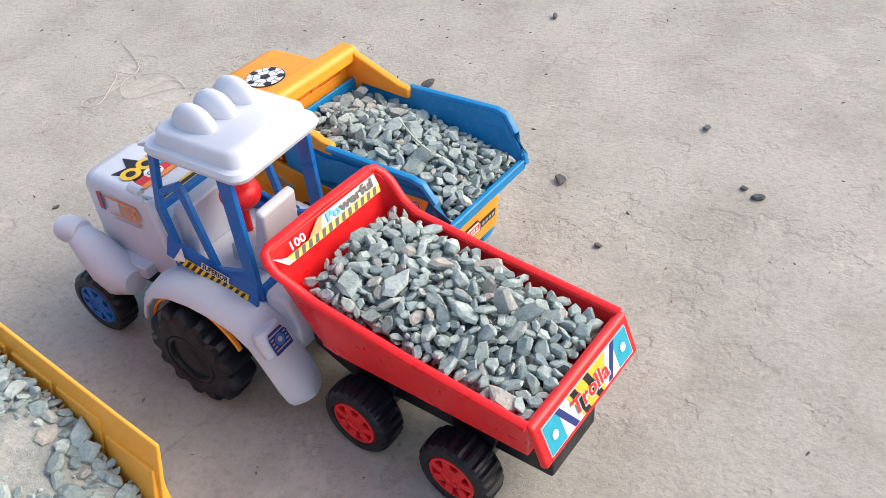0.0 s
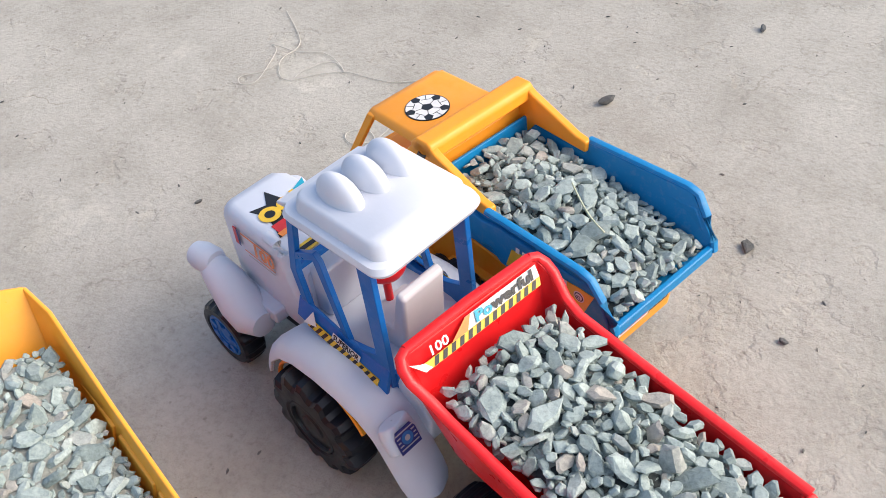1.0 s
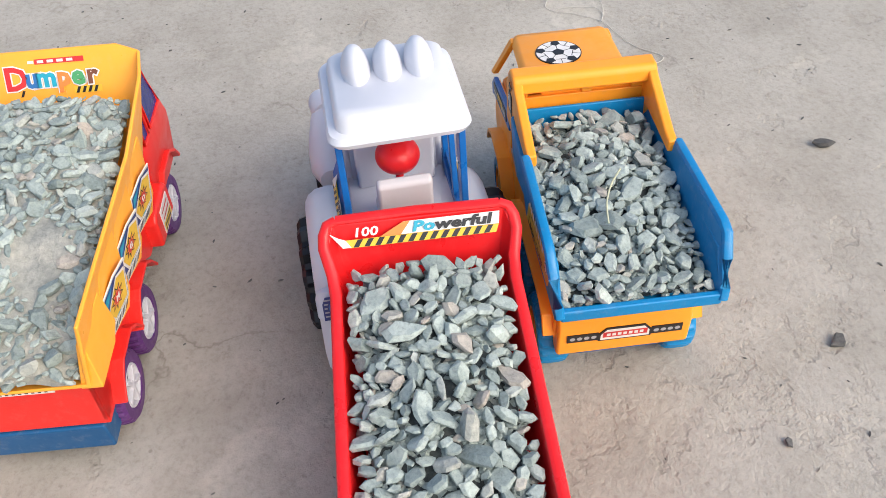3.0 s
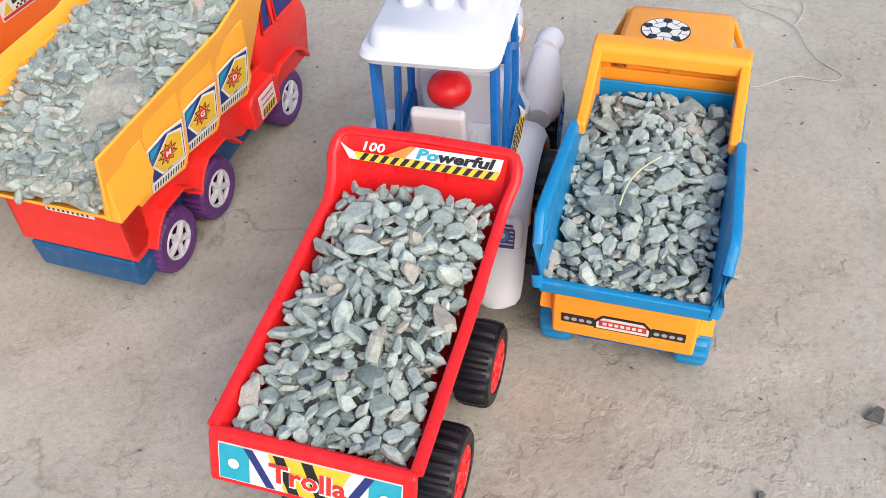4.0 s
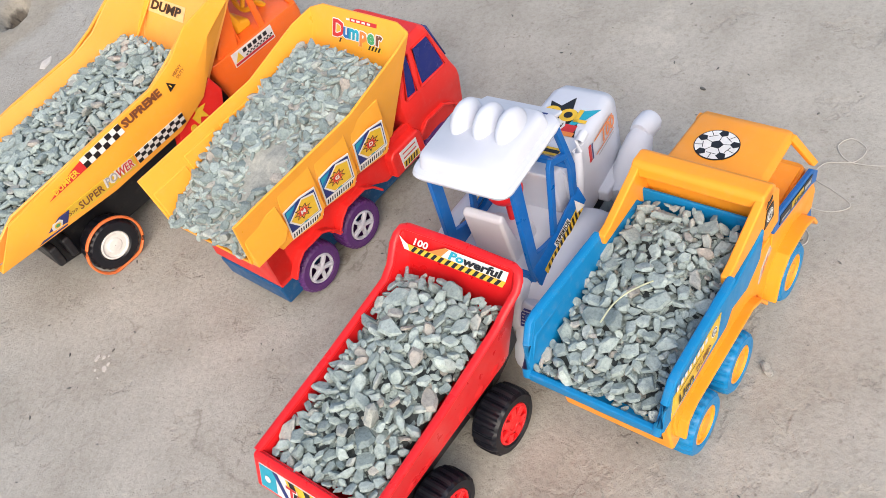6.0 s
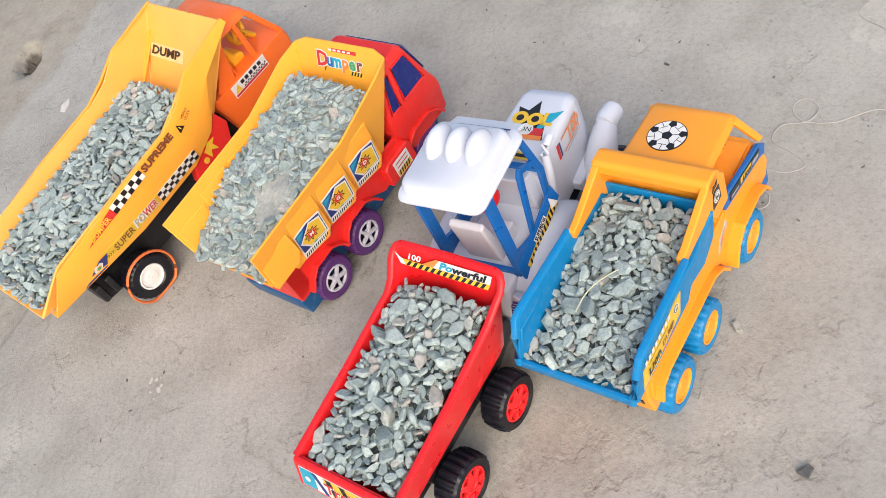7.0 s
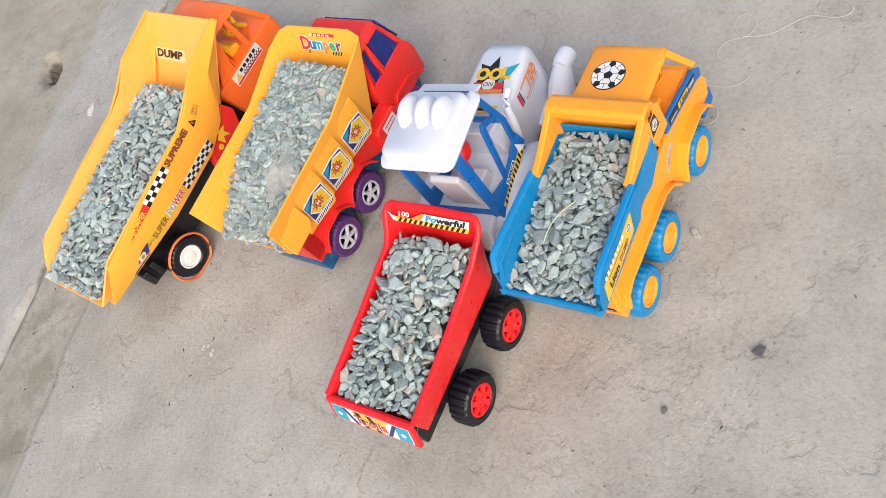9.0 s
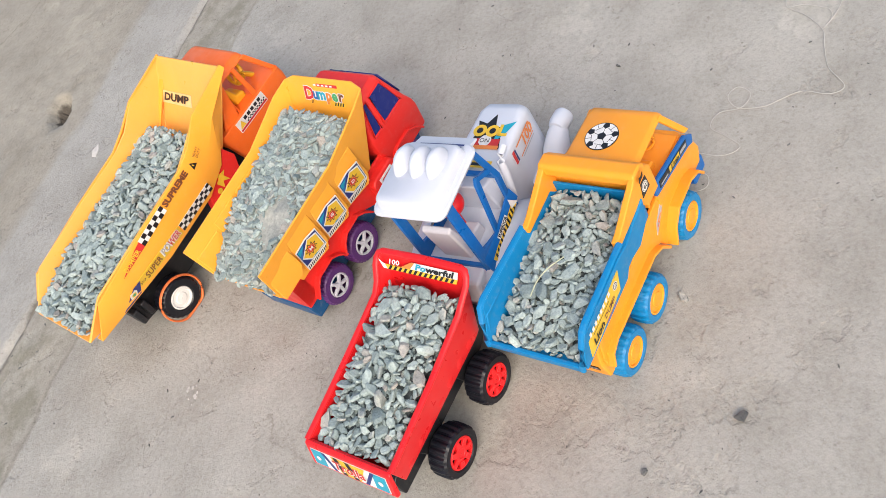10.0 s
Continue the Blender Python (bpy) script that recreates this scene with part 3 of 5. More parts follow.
    lettering(st, "werful", m, 0.0098, I_BLACK, 0.0780, 0.0099, 0.0013, 0.034, 0.2, 0.0004)
    # print on the tailboard
    m = plane_frame((-0.20145, 0.0485, 0.0915), (-0.20145, -0.0485, 0.0915), (-0.1912, 0.0485, 0.1180))
    st = sticker(t, m @ Matrix.Translation((0, 0.003, 0)), [
        (I_WHITE, [rect(0.0, 0.0, 0.097, 0.0215)]),
        (I_CYAN, [rect(0.0005, 0.0005, 0.017, 0.021), rect(0.080, 0.0005, 0.0965, 0.021)]),
        (I_NAVY, [[(0.014, 0.021), (0.019, 0.021), (0.031, 0.0005), (0.026, 0.0005)], [(0.066, 0.0005), (0.071, 0.0005), (0.083, 0.021), (0.078, 0.021)]]),
        (I_YELLOW, [[(0.027, 0.021), (0.071, 0.021), (0.061, 0.0005), (0.036, 0.0005)]]),
        (I_BLACK, [[(0.030, 0.021), (0.036, 0.021), (0.044, 0.0005), (0.038, 0.0005)], [(0.045, 0.021), (0.051, 0.021), (0.059, 0.0005), (0.053, 0.0005)]]),
        (I_WHITE, [disc(0.0085, 0.0105, 0.0030), disc(0.0885, 0.0105, 0.0030)])], "cyan, yellow and black printed tail sticker")
    lettering(st, "Trolla", m @ Matrix.Translation((0, 0.003, 0)), 0.0150, I_WHITE, 0.0488, 0.0100, 0.00125, 0.042, 0.0, 0.0009)
    lettering(st, "Trolla", m @ Matrix.Translation((0, 0.003, 0)), 0.0150, I_RED, 0.0485, 0.0105, 0.0014, 0.041, 0.0, 0.0004)
    return t


trailer()


# ---- white and blue tractor ----
def tractor():
    t = thing("toy_tractor", TRACTOR, "white plastic toy tractor with a blue cab frame", "toy tractor")
    # roof: brim, raised crown, three lamp humps
    bm = bmesh.new()
    loft(bm, [[(x, y, 0.1975) for x, y in rounded(0.041, 0.0405, 0.010, 5, 0.056)], [(x, y, 0.1965) for x, y in rounded(0.0435, 0.0415, 0.010, 5, 0.056)],
              [(x, y, 0.2000) for x, y in rounded(0.0450, 0.0430, 0.010, 5, 0.056)], [(x, y, 0.2035) for x, y in rounded(0.0435, 0.0415, 0.010, 5, 0.056)],
              [(x, y, 0.2045) for x, y in rounded(0.0385, 0.0375, 0.009, 5, 0.0545)], [(x, y, 0.2130) for x, y in rounded(0.0370, 0.0360, 0.009, 5, 0.0545)],
              [(x, y, 0.2152) for x, y in rounded(0.0345, 0.0335, 0.008, 5, 0.0545)]])
    part("roof", bm, WHITE, t, angle=42)
    for y in (-0.0195, 0.0, 0.0195):
        bm = bmesh.new()
        ball(bm, (0.0660, y, 0.2130), 0.0092, 2.05, 1.0, 1.90, 20, 14)
        part("roof_lamp", bm, WHITE, t, angle=80)
    # sun visor at the front of the brim
    bm = bmesh.new()
    prism(bm, [(0.096, 0.1965), (0.113, 0.1935), (0.114, 0.1955), (0.097, 0.2025)], -0.034, 0.034)
    vis = part("visor", bm, WHITE, t, bevel=0.0015)
    # bonnet
    bm = bmesh.new()
    sec = lambda x, w, z0, z1, r: [(x, y, z) for y, z in rounded(w, (z1 - z0) / 2, r, 4, 0, (z0 + z1) / 2)]
    loft(bm, [sec(0.106, 0.031, 0.058, 0.136, 0.006), sec(0.150, 0.0305, 0.058, 0.1385, 0.007), sec(0.196, 0.0285, 0.060, 0.1385, 0.009),
              sec(0.207, 0.0265, 0.062, 0.1350, 0.010), sec(0.2105, 0.022, 0.066, 0.128, 0.010)])
    part("bonnet", bm, WHITE, t, angle=60)
    bm = bmesh.new()
    for k in range(4):
        box(bm, 0.2095, 0.2125, -0.018, 0.018, 0.076 + k * 0.012, 0.082 + k * 0.012)
    part("grille", bm, SEAT_WHITE, t, bevel=0.0008)
    # cab floor and seat
    bm = bmesh.new()
    box(bm, 0.026, 0.112, -0.036, 0.036, 0.060, 0.099)
    part("cab_floor", bm, WHITE, t, bevel=0.002)
    bm = bmesh.new()
    prism(bm, [(0.032, 0.098), (0.027, 0.152), (0.034, 0.155), (0.043, 0.118), (0.068, 0.114), (0.070, 0.098)], -0.018, 0.018)
    part("seat", bm, SEAT_WHITE, t, "pale grey moulded seat", bevel=0.003, segs=3)
    bm = bmesh.new()
    prism(bm, [(0.094, 0.098), (0.088, 0.146), (0.108, 0.140), (0.110, 0.098)], -0.028, 0.028)
    part("dashboard", bm, WHITE, t, bevel=0.003, segs=3)
    bm = bmesh.new()
    ball(bm, (0.064, 0.0, 0.1480), 0.0150, 1, 1, 0.82, 24, 14)
    tube(bm, [(0.064, 0, 0.098), (0.064, 0, 0.145)], 0.0028, 8)
    part("beacon_ball", bm, RED, t, "round shiny red knob", angle=80)
    # blue cab frame
    for s in (1, -1):
        y = s * 0.0375
        bm = bmesh.new()
        prism(bm, [(0.024, 0.088), (0.023, 0.118), (0.024, 0.197), (0.036, 0.197), (0.0345, 0.118), (0.046, 0.113), (0.062, 0.108), (0.076, 0.106), (0.098, 0.112), (0.107, 0.116), (0.1075, 0.088)], y - 0.0022, y + 0.0022)
        part("side_panel", bm, BLUE, t, bevel=0.0008)
        bm = bmesh.new()
        prism(bm, [(0.104, 0.112), (0.109, 0.146), (0.097, 0.197), (0.0905, 0.197), (0.102, 0.147), (0.0975, 0.112)], y - 0.0022, y + 0.0022)
        part("front_post", bm, BLUE, t, bevel=0.0008)
        bm = bmesh.new()
        prism(bm, [(0.060, 0.107), (0.066, 0.107), (0.0745, 0.145), (0.0805, 0.170), (0.1035, 0.157), (0.1045, 0.163), (0.078, 0.1775), (0.0735, 0.172), (0.068, 0.145)], y - 0.002, y + 0.002)
        part("middle_post", bm, BLUE, t, bevel=0.0007)
        # flared sill under the window, with its hazard strip
        bm = bmesh.new()
        a = [bm.verts.new(p) for p in ((0.024, s * 0.0380, 0.110), (0.064, s * 0.0380, 0.111), (0.1075, s * 0.0380, 0.121), (0.1075, s * 0.0435, 0.1070), (0.070, s * 0.0450, 0.1010), (0.0225, s * 0.0450, 0.0925))]
        bm.faces.new((a[0], a[1], a[4], a[5]))
        bm.faces.new((a[1], a[2], a[3], a[4]))
        part("window_sill", bm, BLUE, t, solid=0.003, bevel=0.0008)
        lo, hi = (0.026, s * 0.0450, 0.0933), (0.104, s * 0.0440, 0.1055)
        m = plane_frame(hi, lo, (0.106, s * 0.0385, 0.120)) if s > 0 else plane_frame(lo, hi, (0.026, s * 0.0385, 0.1105))
        m = m @ Matrix.Translation((0.004, 0.001, 0.0020))
        st = sticker(t, m, [(I_YELLOW, [rect(0.004, 0.0, 0.070, 0.006)]), (I_BLACK, stripes(0.006, 0.068, 0.0002, 0.0058, 11, 0.003)),
                            (I_WHITE, [rect(0.026, 0.0058, 0.052, 0.0108), [(0.0005, 0.0), (0.012, 0.004), (0.006, 0.013)] if s > 0 else [(0.0735, 0.0), (0.062, 0.004), (0.068, 0.013)]])], "yellow and black hazard strip")
        lettering(st, "SUPERIOR", m, 0.0054, I_BLACK, 0.039, 0.0083, 0.001, 0.024, 0, 0.00015)
    bm = bmesh.new()
    box(bm, 0.022, 0.0265, -0.036, 0.036, 0.088, 0.104)
    part("rear_panel", bm, BLUE, t, bevel=0.0008)
    bm = bmesh.new()
    box(bm, 0.102, 0.107, -0.036, 0.036, 0.145, 0.150)
    part("front_bar", bm, BLUE, t, bevel=0.0008)
    # rear mudguards: arch, then a tail that sweeps down
    for s in (1, -1):
        bm = bmesh.new()
        prof = [(0.128, 0.056), (0.121, 0.073), (0.108, 0.087), (0.090, 0.0945), (0.068, 0.0965), (0.046, 0.0945), (0.026, 0.0885), (0.013, 0.0785), (0.006, 0.067), (0.000, 0.056), (-0.0065, 0.044), (-0.0115, 0.035), (-0.0135, 0.031), (-0.0148, 0.0285)]
        for yo, yi in (((0.0675, 0.035) if s > 0 else (0.0605, 0.028)),):
            rows = []
            for k, (x, z) in enumerate(prof):
                w = (0.0, 0.0, 0.0, 0.0, 0.0, 0.0, 0.0, 0.0, 0.0, 0.0, 0.0, 0.001, 0.0035, 0.0085)[k]
                (xa, za), (xb, zb) = prof[max(0, k - 1)], prof[min(len(prof) - 1, k + 1)]
                d = math.hypot(xb - xa, zb - za)
                ux, uz = (zb - za) / d, (xa - xb) / d
                rows.append([bm.verts.new((x + ux * h, s * y, z + uz * h)) for y, h in ((yi + w, 0.001), (yi + 0.006 + w * 0.8, 0.0042), ((yi + yo) / 2, 0.0055), (yo - 0.008 - w * 0.8, 0.0042), (yo - 0.003 - w, 0.0010), (yo - w, -0.004))])
            for a, b in zip(rows, rows[1:]):
                for k in range(5):
                    bm.faces.new((a[k], b[k], b[k + 1], a[k + 1]))
        part("rear_mudguard", bm, WHITE, t, bevel=0.001, solid=0.0030, angle=55)
        # raised tail-lamp hood
        yc = 0.0560 if s > 0 else -0.0475
        bm = bmesh.new()
        lathe(bm, [(0.0005, -0.010), (0.009, -0.010), (0.0105, -0.004), (0.0105, 0.010), (0.0005, 0.010)], 20)
        bmesh.ops.transform(bm, matrix=Matrix.Translation((0.004, yc, 0.0815)) @ Matrix.Rotation(radians(-62), 4, "Y") @ Matrix.Rotation(math.pi / 2, 4, "Z") @ Matrix.Diagonal((1.2, 1, 0.72, 1)), verts=bm.verts)
        part("lamp_hood", bm, WHITE, t, bevel=0.0015, angle=50)
        m = plane_frame((-0.0065, yc + 0.010, 0.0770), (-0.0065, yc - 0.010, 0.0770), (0.0010, yc + 0.010, 0.0930)) @ Matrix.Translation((0.010, 0.0085, 0.0012))
        sticker(t, m, [(I_NAVY, [[(-0.0082, -0.0085), (0.0082, -0.0085), (0.0082, 0.003), (0.006, 0.0075), (-0.006, 0.0075), (-0.0082, 0.003)]]), (I_GREY, [rect(-0.0072, -0.0062 + 0.0028 * k, 0.0072, -0.0052 + 0.0028 * k) for k in range(5)]),
                       (I_NAVY, [disc(0, 0, 0.0052)]), (I_BLUE, [disc(0, 0, 0.0044)]), (I_GREY, [disc(0.0, 0.0, 0.0020)])], "navy printed tail lamp", "lamp_sticker")
        # orange arch inside the guard
        bm = bmesh.new()
        tube(bm, [(0.072 + 0.0465 * math.cos(a), s * 0.0615 + 0.0030, 0.0465 + 0.0465 * math.sin(a)) for a in [radians(-28 + 8 * k) for k in range(24)]], 0.0014, 6, 1.6)
        part("arch_trim", bm, ORANGE, t, "orange arch trim")
        # wheels
        wheel(t, 0.0745, s * 0.0635, 0.0430, 0.028, RUBBER, BLACK, 13, 0.15, 6, 0.52, "plain", s, "large black lugged tractor tyre")
        wheel(t, 0.201, s * 0.0510, 0.0285, 0.020, RUBBER, BLUE, 18, 0.05, 7, 0.66, "holes", s, "small black front tyre", "blue plastic rim with slots")
        # front mudguard with a headlamp stub
        bm = bmesh.new()
        tube(bm, [(0.158, s * 0.0465, 0.060), (0.172, s * 0.0465, 0.060), (0.185, s * 0.046, 0.067), (0.197, s * 0.0455, 0.0780), (0.209, s * 0.045, 0.0850), (0.219, s * 0.0445, 0.0885)],
             [0.010, 0.0160, 0.0168, 0.0148, 0.0120, 0.0092], 14, 1.0)
        part("front_mudguard", bm, WHITE, t, angle=60)
        bm = bmesh.new()
        lathe(bm, [(0.0005, -0.013), (0.0095, -0.0125), (0.0112, -0.009), (0.0112, 0.003), (0.0095, 0.009), (0.0005, 0.011)], 20)
        bmesh.ops.transform(bm, matrix=Matrix.Translation((0.220, s * 0.0455, 0.0905)) @ Matrix.Rotation(radians(-82 * s), 4, "Z"), verts=bm.verts)
        part("headlamp", bm, WHITE, t, angle=50)
        bm = bmesh.new()
        box(bm, 0.150, 0.200, s * 0.026, s * 0.040, 0.060, 0.072)
        part("bracket", bm, WHITE, t, bevel=0.002)
        # exhaust stack
        bm = bmesh.new()
        tube(bm, [(0.113, s * 0.0335, 0.098), (0.121, s * 0.0335, 0.126), (0.124, s * 0.0335, 0.144), (0.129, s * 0.0335, 0.1495), (0.139, s * 0.0335, 0.151)], [0.0052, 0.0048, 0.0042, 0.0040, 0.0040], 12)
        part("exhaust_pipe", bm, WHITE, t, angle=60)
        # bonnet side print
        u0 = s * 0.0312
        m = (plane_frame((0.197, u0 - s * 0.0012, 0.106), (0.145, u0, 0.106), (0.197, u0 - s * 0.0012, 0.13)) if s > 0 else plane_frame((0.140, u0, 0.106), (0.195, u0 - s * 0.0012, 0.106), (0.140, u0, 0.13))) @ Matrix.Diagonal((1.2, 1.35, 1, 1))
        st = sticker(t, m, [(I_RED, [[(0.004, 0.004), (0.007, 0.004), (0.008, 0.016), (0.005, 0.016)]]), (I_NAVY, [[(0.0075, 0.004), (0.0095, 0.004), (0.0105, 0.016), (0.0085, 0.016)]]),
                            (I_ORANGE, [rect(0.013, 0.0145, 0.043, 0.016), rect(0.013, 0.003, 0.043, 0.004)]), (I_GREY, [rect(0.016, 0.0005, 0.042, 0.0015)])], "orange and navy bonnet print")
        lettering(st, "100", m, 0.0125, I_ORANGE, 0.033, 0.0095, 0.0009, 0.020, 0.15, 0.0004)
        bm = bmesh.new()
        lathe(bm, [(0.0005, -0.03), (0.004, -0.03), (0.004, 0.03), (0.0005, 0.03)], 10, (0.201, 0, 0.0285))
        part("axle", bm, BLACK, t)
    # bonnet top print
    m = plane_frame((0.128, 0.0275, 0.1384), (0.128, -0.020, 0.1384), (0.190, 0.0275, 0.1388)) @ Matrix.Diagonal((1.32, 1.28, 1, 1))
    st = sticker(t, m, [(I_BLACK, [[(0.004, 0.012), (0.036, 0.012), (0.030, 0.034), (0.024, 0.036), (0.021, 0.048), (0.015, 0.038), (0.006, 0.041), (0.010, 0.030)]]),
                        (I_CYAN, [[(0.026, 0.014), (0.037, 0.030), (0.042, 0.041), (0.030, 0.036)]]), (I_RED, [rect(0.006, 0.013, 0.034, 0.022)]), (I_WHITE, [disc(0.020, 0.020, 0.006, 9)]), (I_ORANGE, [rect(0.005, 0.011, 0.035, 0.015)]),
                        (I_YELLOW, [disc(0.0115, 0.030, 0.0062), disc(0.0235, 0.030, 0.0062), rect(0.029, 0.025, 0.032, 0.037), rect(0.029, 0.025, 0.038, 0.028)]), (I_BLACK, [disc(0.0115, 0.030, 0.0030), disc(0.0235, 0.030, 0.0030)]),
                        (I_YELLOW, [rect(0.002, -0.008, 0.036, -0.001)]), (I_BLACK, [rect(0.004, -0.006, 0.034, -0.003)])], "colourful printed bonnet sticker")
    lettering(st, "ON", m, 0.006, I_BLACK, 0.020, 0.0195, 0.0014)
    # brim print
    m = plane_frame((0.0905, 0.026, 0.2062), (0.0905, -0.034, 0.2062), (0.1, 0.026, 0.2054))
    st = sticker(t, m, [(I_ORANGE, [[(0.020, 0.0), (0.044, 0.0), (0.038, 0.005), (0.024, 0.005)]]), (I_NAVY, [rect(0.005, 0.005, 0.058, 0.0068), rect(0.010, 0.002, 0.018, 0.004), rect(0.046, 0.002, 0.056, 0.004)])], "small printed roof strip")
    # belly and rear axle housing
    bm = bmesh.new()
    box(bm, 0.02, 0.205, -0.018, 0.018, 0.024, 0.062)
    part("belly", bm, BLACK, t, bevel=0.004)
    bm = bmesh.new()
    lathe(bm, [(0.0005, -0.05), (0.008, -0.05), (0.008, 0.05), (0.0005, 0.05)], 14, (0.072, 0, 0.0425))
    part("axle", bm, BLACK, t)
    bm = bmesh.new()
    prism(bm, [(0.026, 0.050), (0.026, 0.100), (0.004, 0.098), (-0.004, 0.076), (0.000, 0.050)], -0.036, 0.036)
    part("rear_body", bm, WHITE, t, bevel=0.004, segs=3)
    return t


tractor()


# ---- red and yellow dump truck ----
def dumper():
    t = thing("toy_dump_truck", DUMPER, "red toy dump truck with a yellow tipper bed and purple wheels", "toy truck")
    bm = bmesh.new()
    tub(bm, [(0.002, 0.1060, 0.058, 0.000, 0.158, 0.068), (0.035, 0.090, 0.051, 0.035, 0.1585, 0.068), (0.150, 0.088, 0.051, 0.150, 0.160, 0.069),
             (0.185, 0.088, 0.051, 0.222, 0.176, 0.070), (0.200, 0.088, 0.051, 0.248, 0.180, 0.066)], False)
    part("bed", bm, YELLOW, t, "yellow plastic tipper bed", bevel=0.001, solid=0.0026)
    bm = bmesh.new()
    a = [bm.verts.new(p) for p in ((0.200, 0.051, 0.088), (0.200, -0.051, 0.088), (0.248, -0.066, 0.180), (0.253, -0.050, 0.184), (0.253, 0.050, 0.184), (0.248, 0.066, 0.180))]
    bm.faces.new(a)
    part("headboard", bm, YELLOW, t, bevel=0.001, solid=0.0026)
    # three stepped side panels a side
    for s in (1, -1):
        for k, x in enumerate((0.068, 0.115, 0.164, 0.0225)):
            bm = bmesh.new()
            w = 0.0185
            z0, z1 = (0.0840, 0.148) if k < 3 else (0.1010, 0.140)
            pts = [(x - w, z0), (x + w * 0.9, z0), (x + w * 1.25, z0 + 0.013), (x + w * 1.25, z1), (x - w * 1.0, z1)]
            y = lambda z: s * (0.0515 + (z - 0.088) * 0.24)
            lo = [bm.verts.new((px, y(pz) - s * 0.003, pz)) for px, pz in pts]
            hi = [bm.verts.new((px, y(pz) + s * ((0.0105 if px > x or k == 3 else 0.0030) if pz < z1 else 0.001), pz)) for px, pz in pts]
            bm.faces.new(lo)
            bm.faces.new(hi[::-1])
            for i in range(len(pts)):
                bm.faces.new((lo[i], hi[i], hi[(i + 1) % len(pts)], lo[(i + 1) % len(pts)]))
            part("side_panel", bm, YELLOW, t, bevel=0.001)
            if k == 3:
                continue
            def on(px, pz):
                out = (0.0030 + 0.0065 * (px - x + w) / (2.2 * w)) * max(0.0, 1 - (pz - z0) / (z1 - z0)) + 0.0012
                return Vector((px, y(pz) + s * out, pz))
            ends = (x - 0.0175, x + 0.0205) if s < 0 else (x + 0.0205, x - 0.0175)
            m = plane_frame(on(ends[0], 0.087), on(ends[1], 0.087), on(ends[0], 0.132)) @ Matrix.Diagonal((1.28, 1.22, 1, 1))
            st = sticker(t, m, [(I_WHITE, [[(0, 0), (0.029, 0), (0.029, 0.034), (0.015, 0.0355), (0.0, 0.032)]]), (I_BLACK, stripes(0.001, 0.027, 0.001, 0.0052, 12, 0.0008)),
                                (I_NAVY, [[(0.001, 0.0075), (0.028, 0.0075), (0.028, 0.0325), (0.015, 0.0343), (0.001, 0.031)]]), (I_BLUE, [[(0.0015, 0.018), (0.012, 0.0335), (0.0015, 0.0305)]]), (I_WHITE, [[(0.0018, 0.019), (0.0085, 0.0082), (0.0272, 0.0082), (0.0272, 0.030), (0.0165, 0.0335)]]),
                                (I_CYAN, [[(0.0015, 0.024), (0.010, 0.031), (0.002, 0.0305)], [(0.012, 0.008), (0.017, 0.008), (0.0145, 0.0115)]]),
                                (I_YELLOW, [[(0.0035, 0.019), (0.0095, 0.0095), (0.0260, 0.0095), (0.0260, 0.0285), (0.0165, 0.0320)]]), (I_BLACK, [star(0.0145, 0.0205, 0.0080, 0.0048, 9)]), (I_ORANGE, [star(0.0145, 0.0205, 0.0066, 0.0038, 9)]), (I_RED, [disc(0.0145, 0.0205, 0.0040, 7)])], "printed diamond sticker in yellow, red and navy")
            lettering(st, "MGD"[k], m, 0.0055, I_WHITE, 0.0145, 0.0205, 0.0017, None, 0, 0.0002)
        # lower wall band
        bm = bmesh.new()
        prism(bm, [(0.038, 0.084), (0.185, 0.084), (0.190, 0.093), (0.034, 0.095)], s * 0.048, s * 0.0535)
        part("bed_sill", bm, YELLOW, t, bevel=0.001)
        # skirt with wheel arches
        pts = [(0.020, 0.050), (0.020, 0.086), (0.262, 0.083), (0.262, 0.062), (0.236, 0.055), (0.234, 0.044), (0.176, 0.044), (0.160, 0.054), (0.146, 0.064), (0.114, 0.064), (0.104, 0.056), (0.099, 0.048), (0.094, 0.048), (0.089, 0.056), (0.079, 0.064), (0.052, 0.064), (0.042, 0.058), (0.036, 0.050)]
        bm = bmesh.new()
        prism(bm, pts, s * 0.0455, s * 0.0495)
        part("skirt", bm, RED2, t, bevel=0.001)
        # flared arch lips
        for x in (0.0650, 0.1275):
            bm = bmesh.new()
            arc = [(x - 0.032, 0.048), (x - 0.022, 0.061), (x - 0.012, 0.068), (x + 0.014, 0.068), (x + 0.024, 0.061), (x + 0.034, 0.048)]
            r0 = [[bm.verts.new((px, s * 0.047, pz)), bm.verts.new((px, s * 0.0585, pz + 0.001))] for px, pz in arc]
            for a, b in zip(r0, r0[1:]):
                bm.faces.new((a[0], b[0], b[1], a[1]))
            part("wheel_arch", bm, RED2, t, solid=0.0022, bevel=0.0006)
        # tank box
        bm = bmesh.new()
        prism(bm, [(0.182, 0.046), (0.182, 0.070), (0.188, 0.076), (0.226, 0.076), (0.230, 0.070), (0.230, 0.046)], s * 0.045, s * 0.0600)
        part("tank", bm, RED2, t, bevel=0.003, segs=3)
        m = plane_frame((0.194, s * 0.0602, 0.050), (0.220, s * 0.0602, 0.050), (0.194, s * 0.0602, 0.07)) if s < 0 else plane_frame((0.220, s * 0.0602, 0.050), (0.194, s * 0.0602, 0.050), (0.220, s * 0.0602, 0.07))
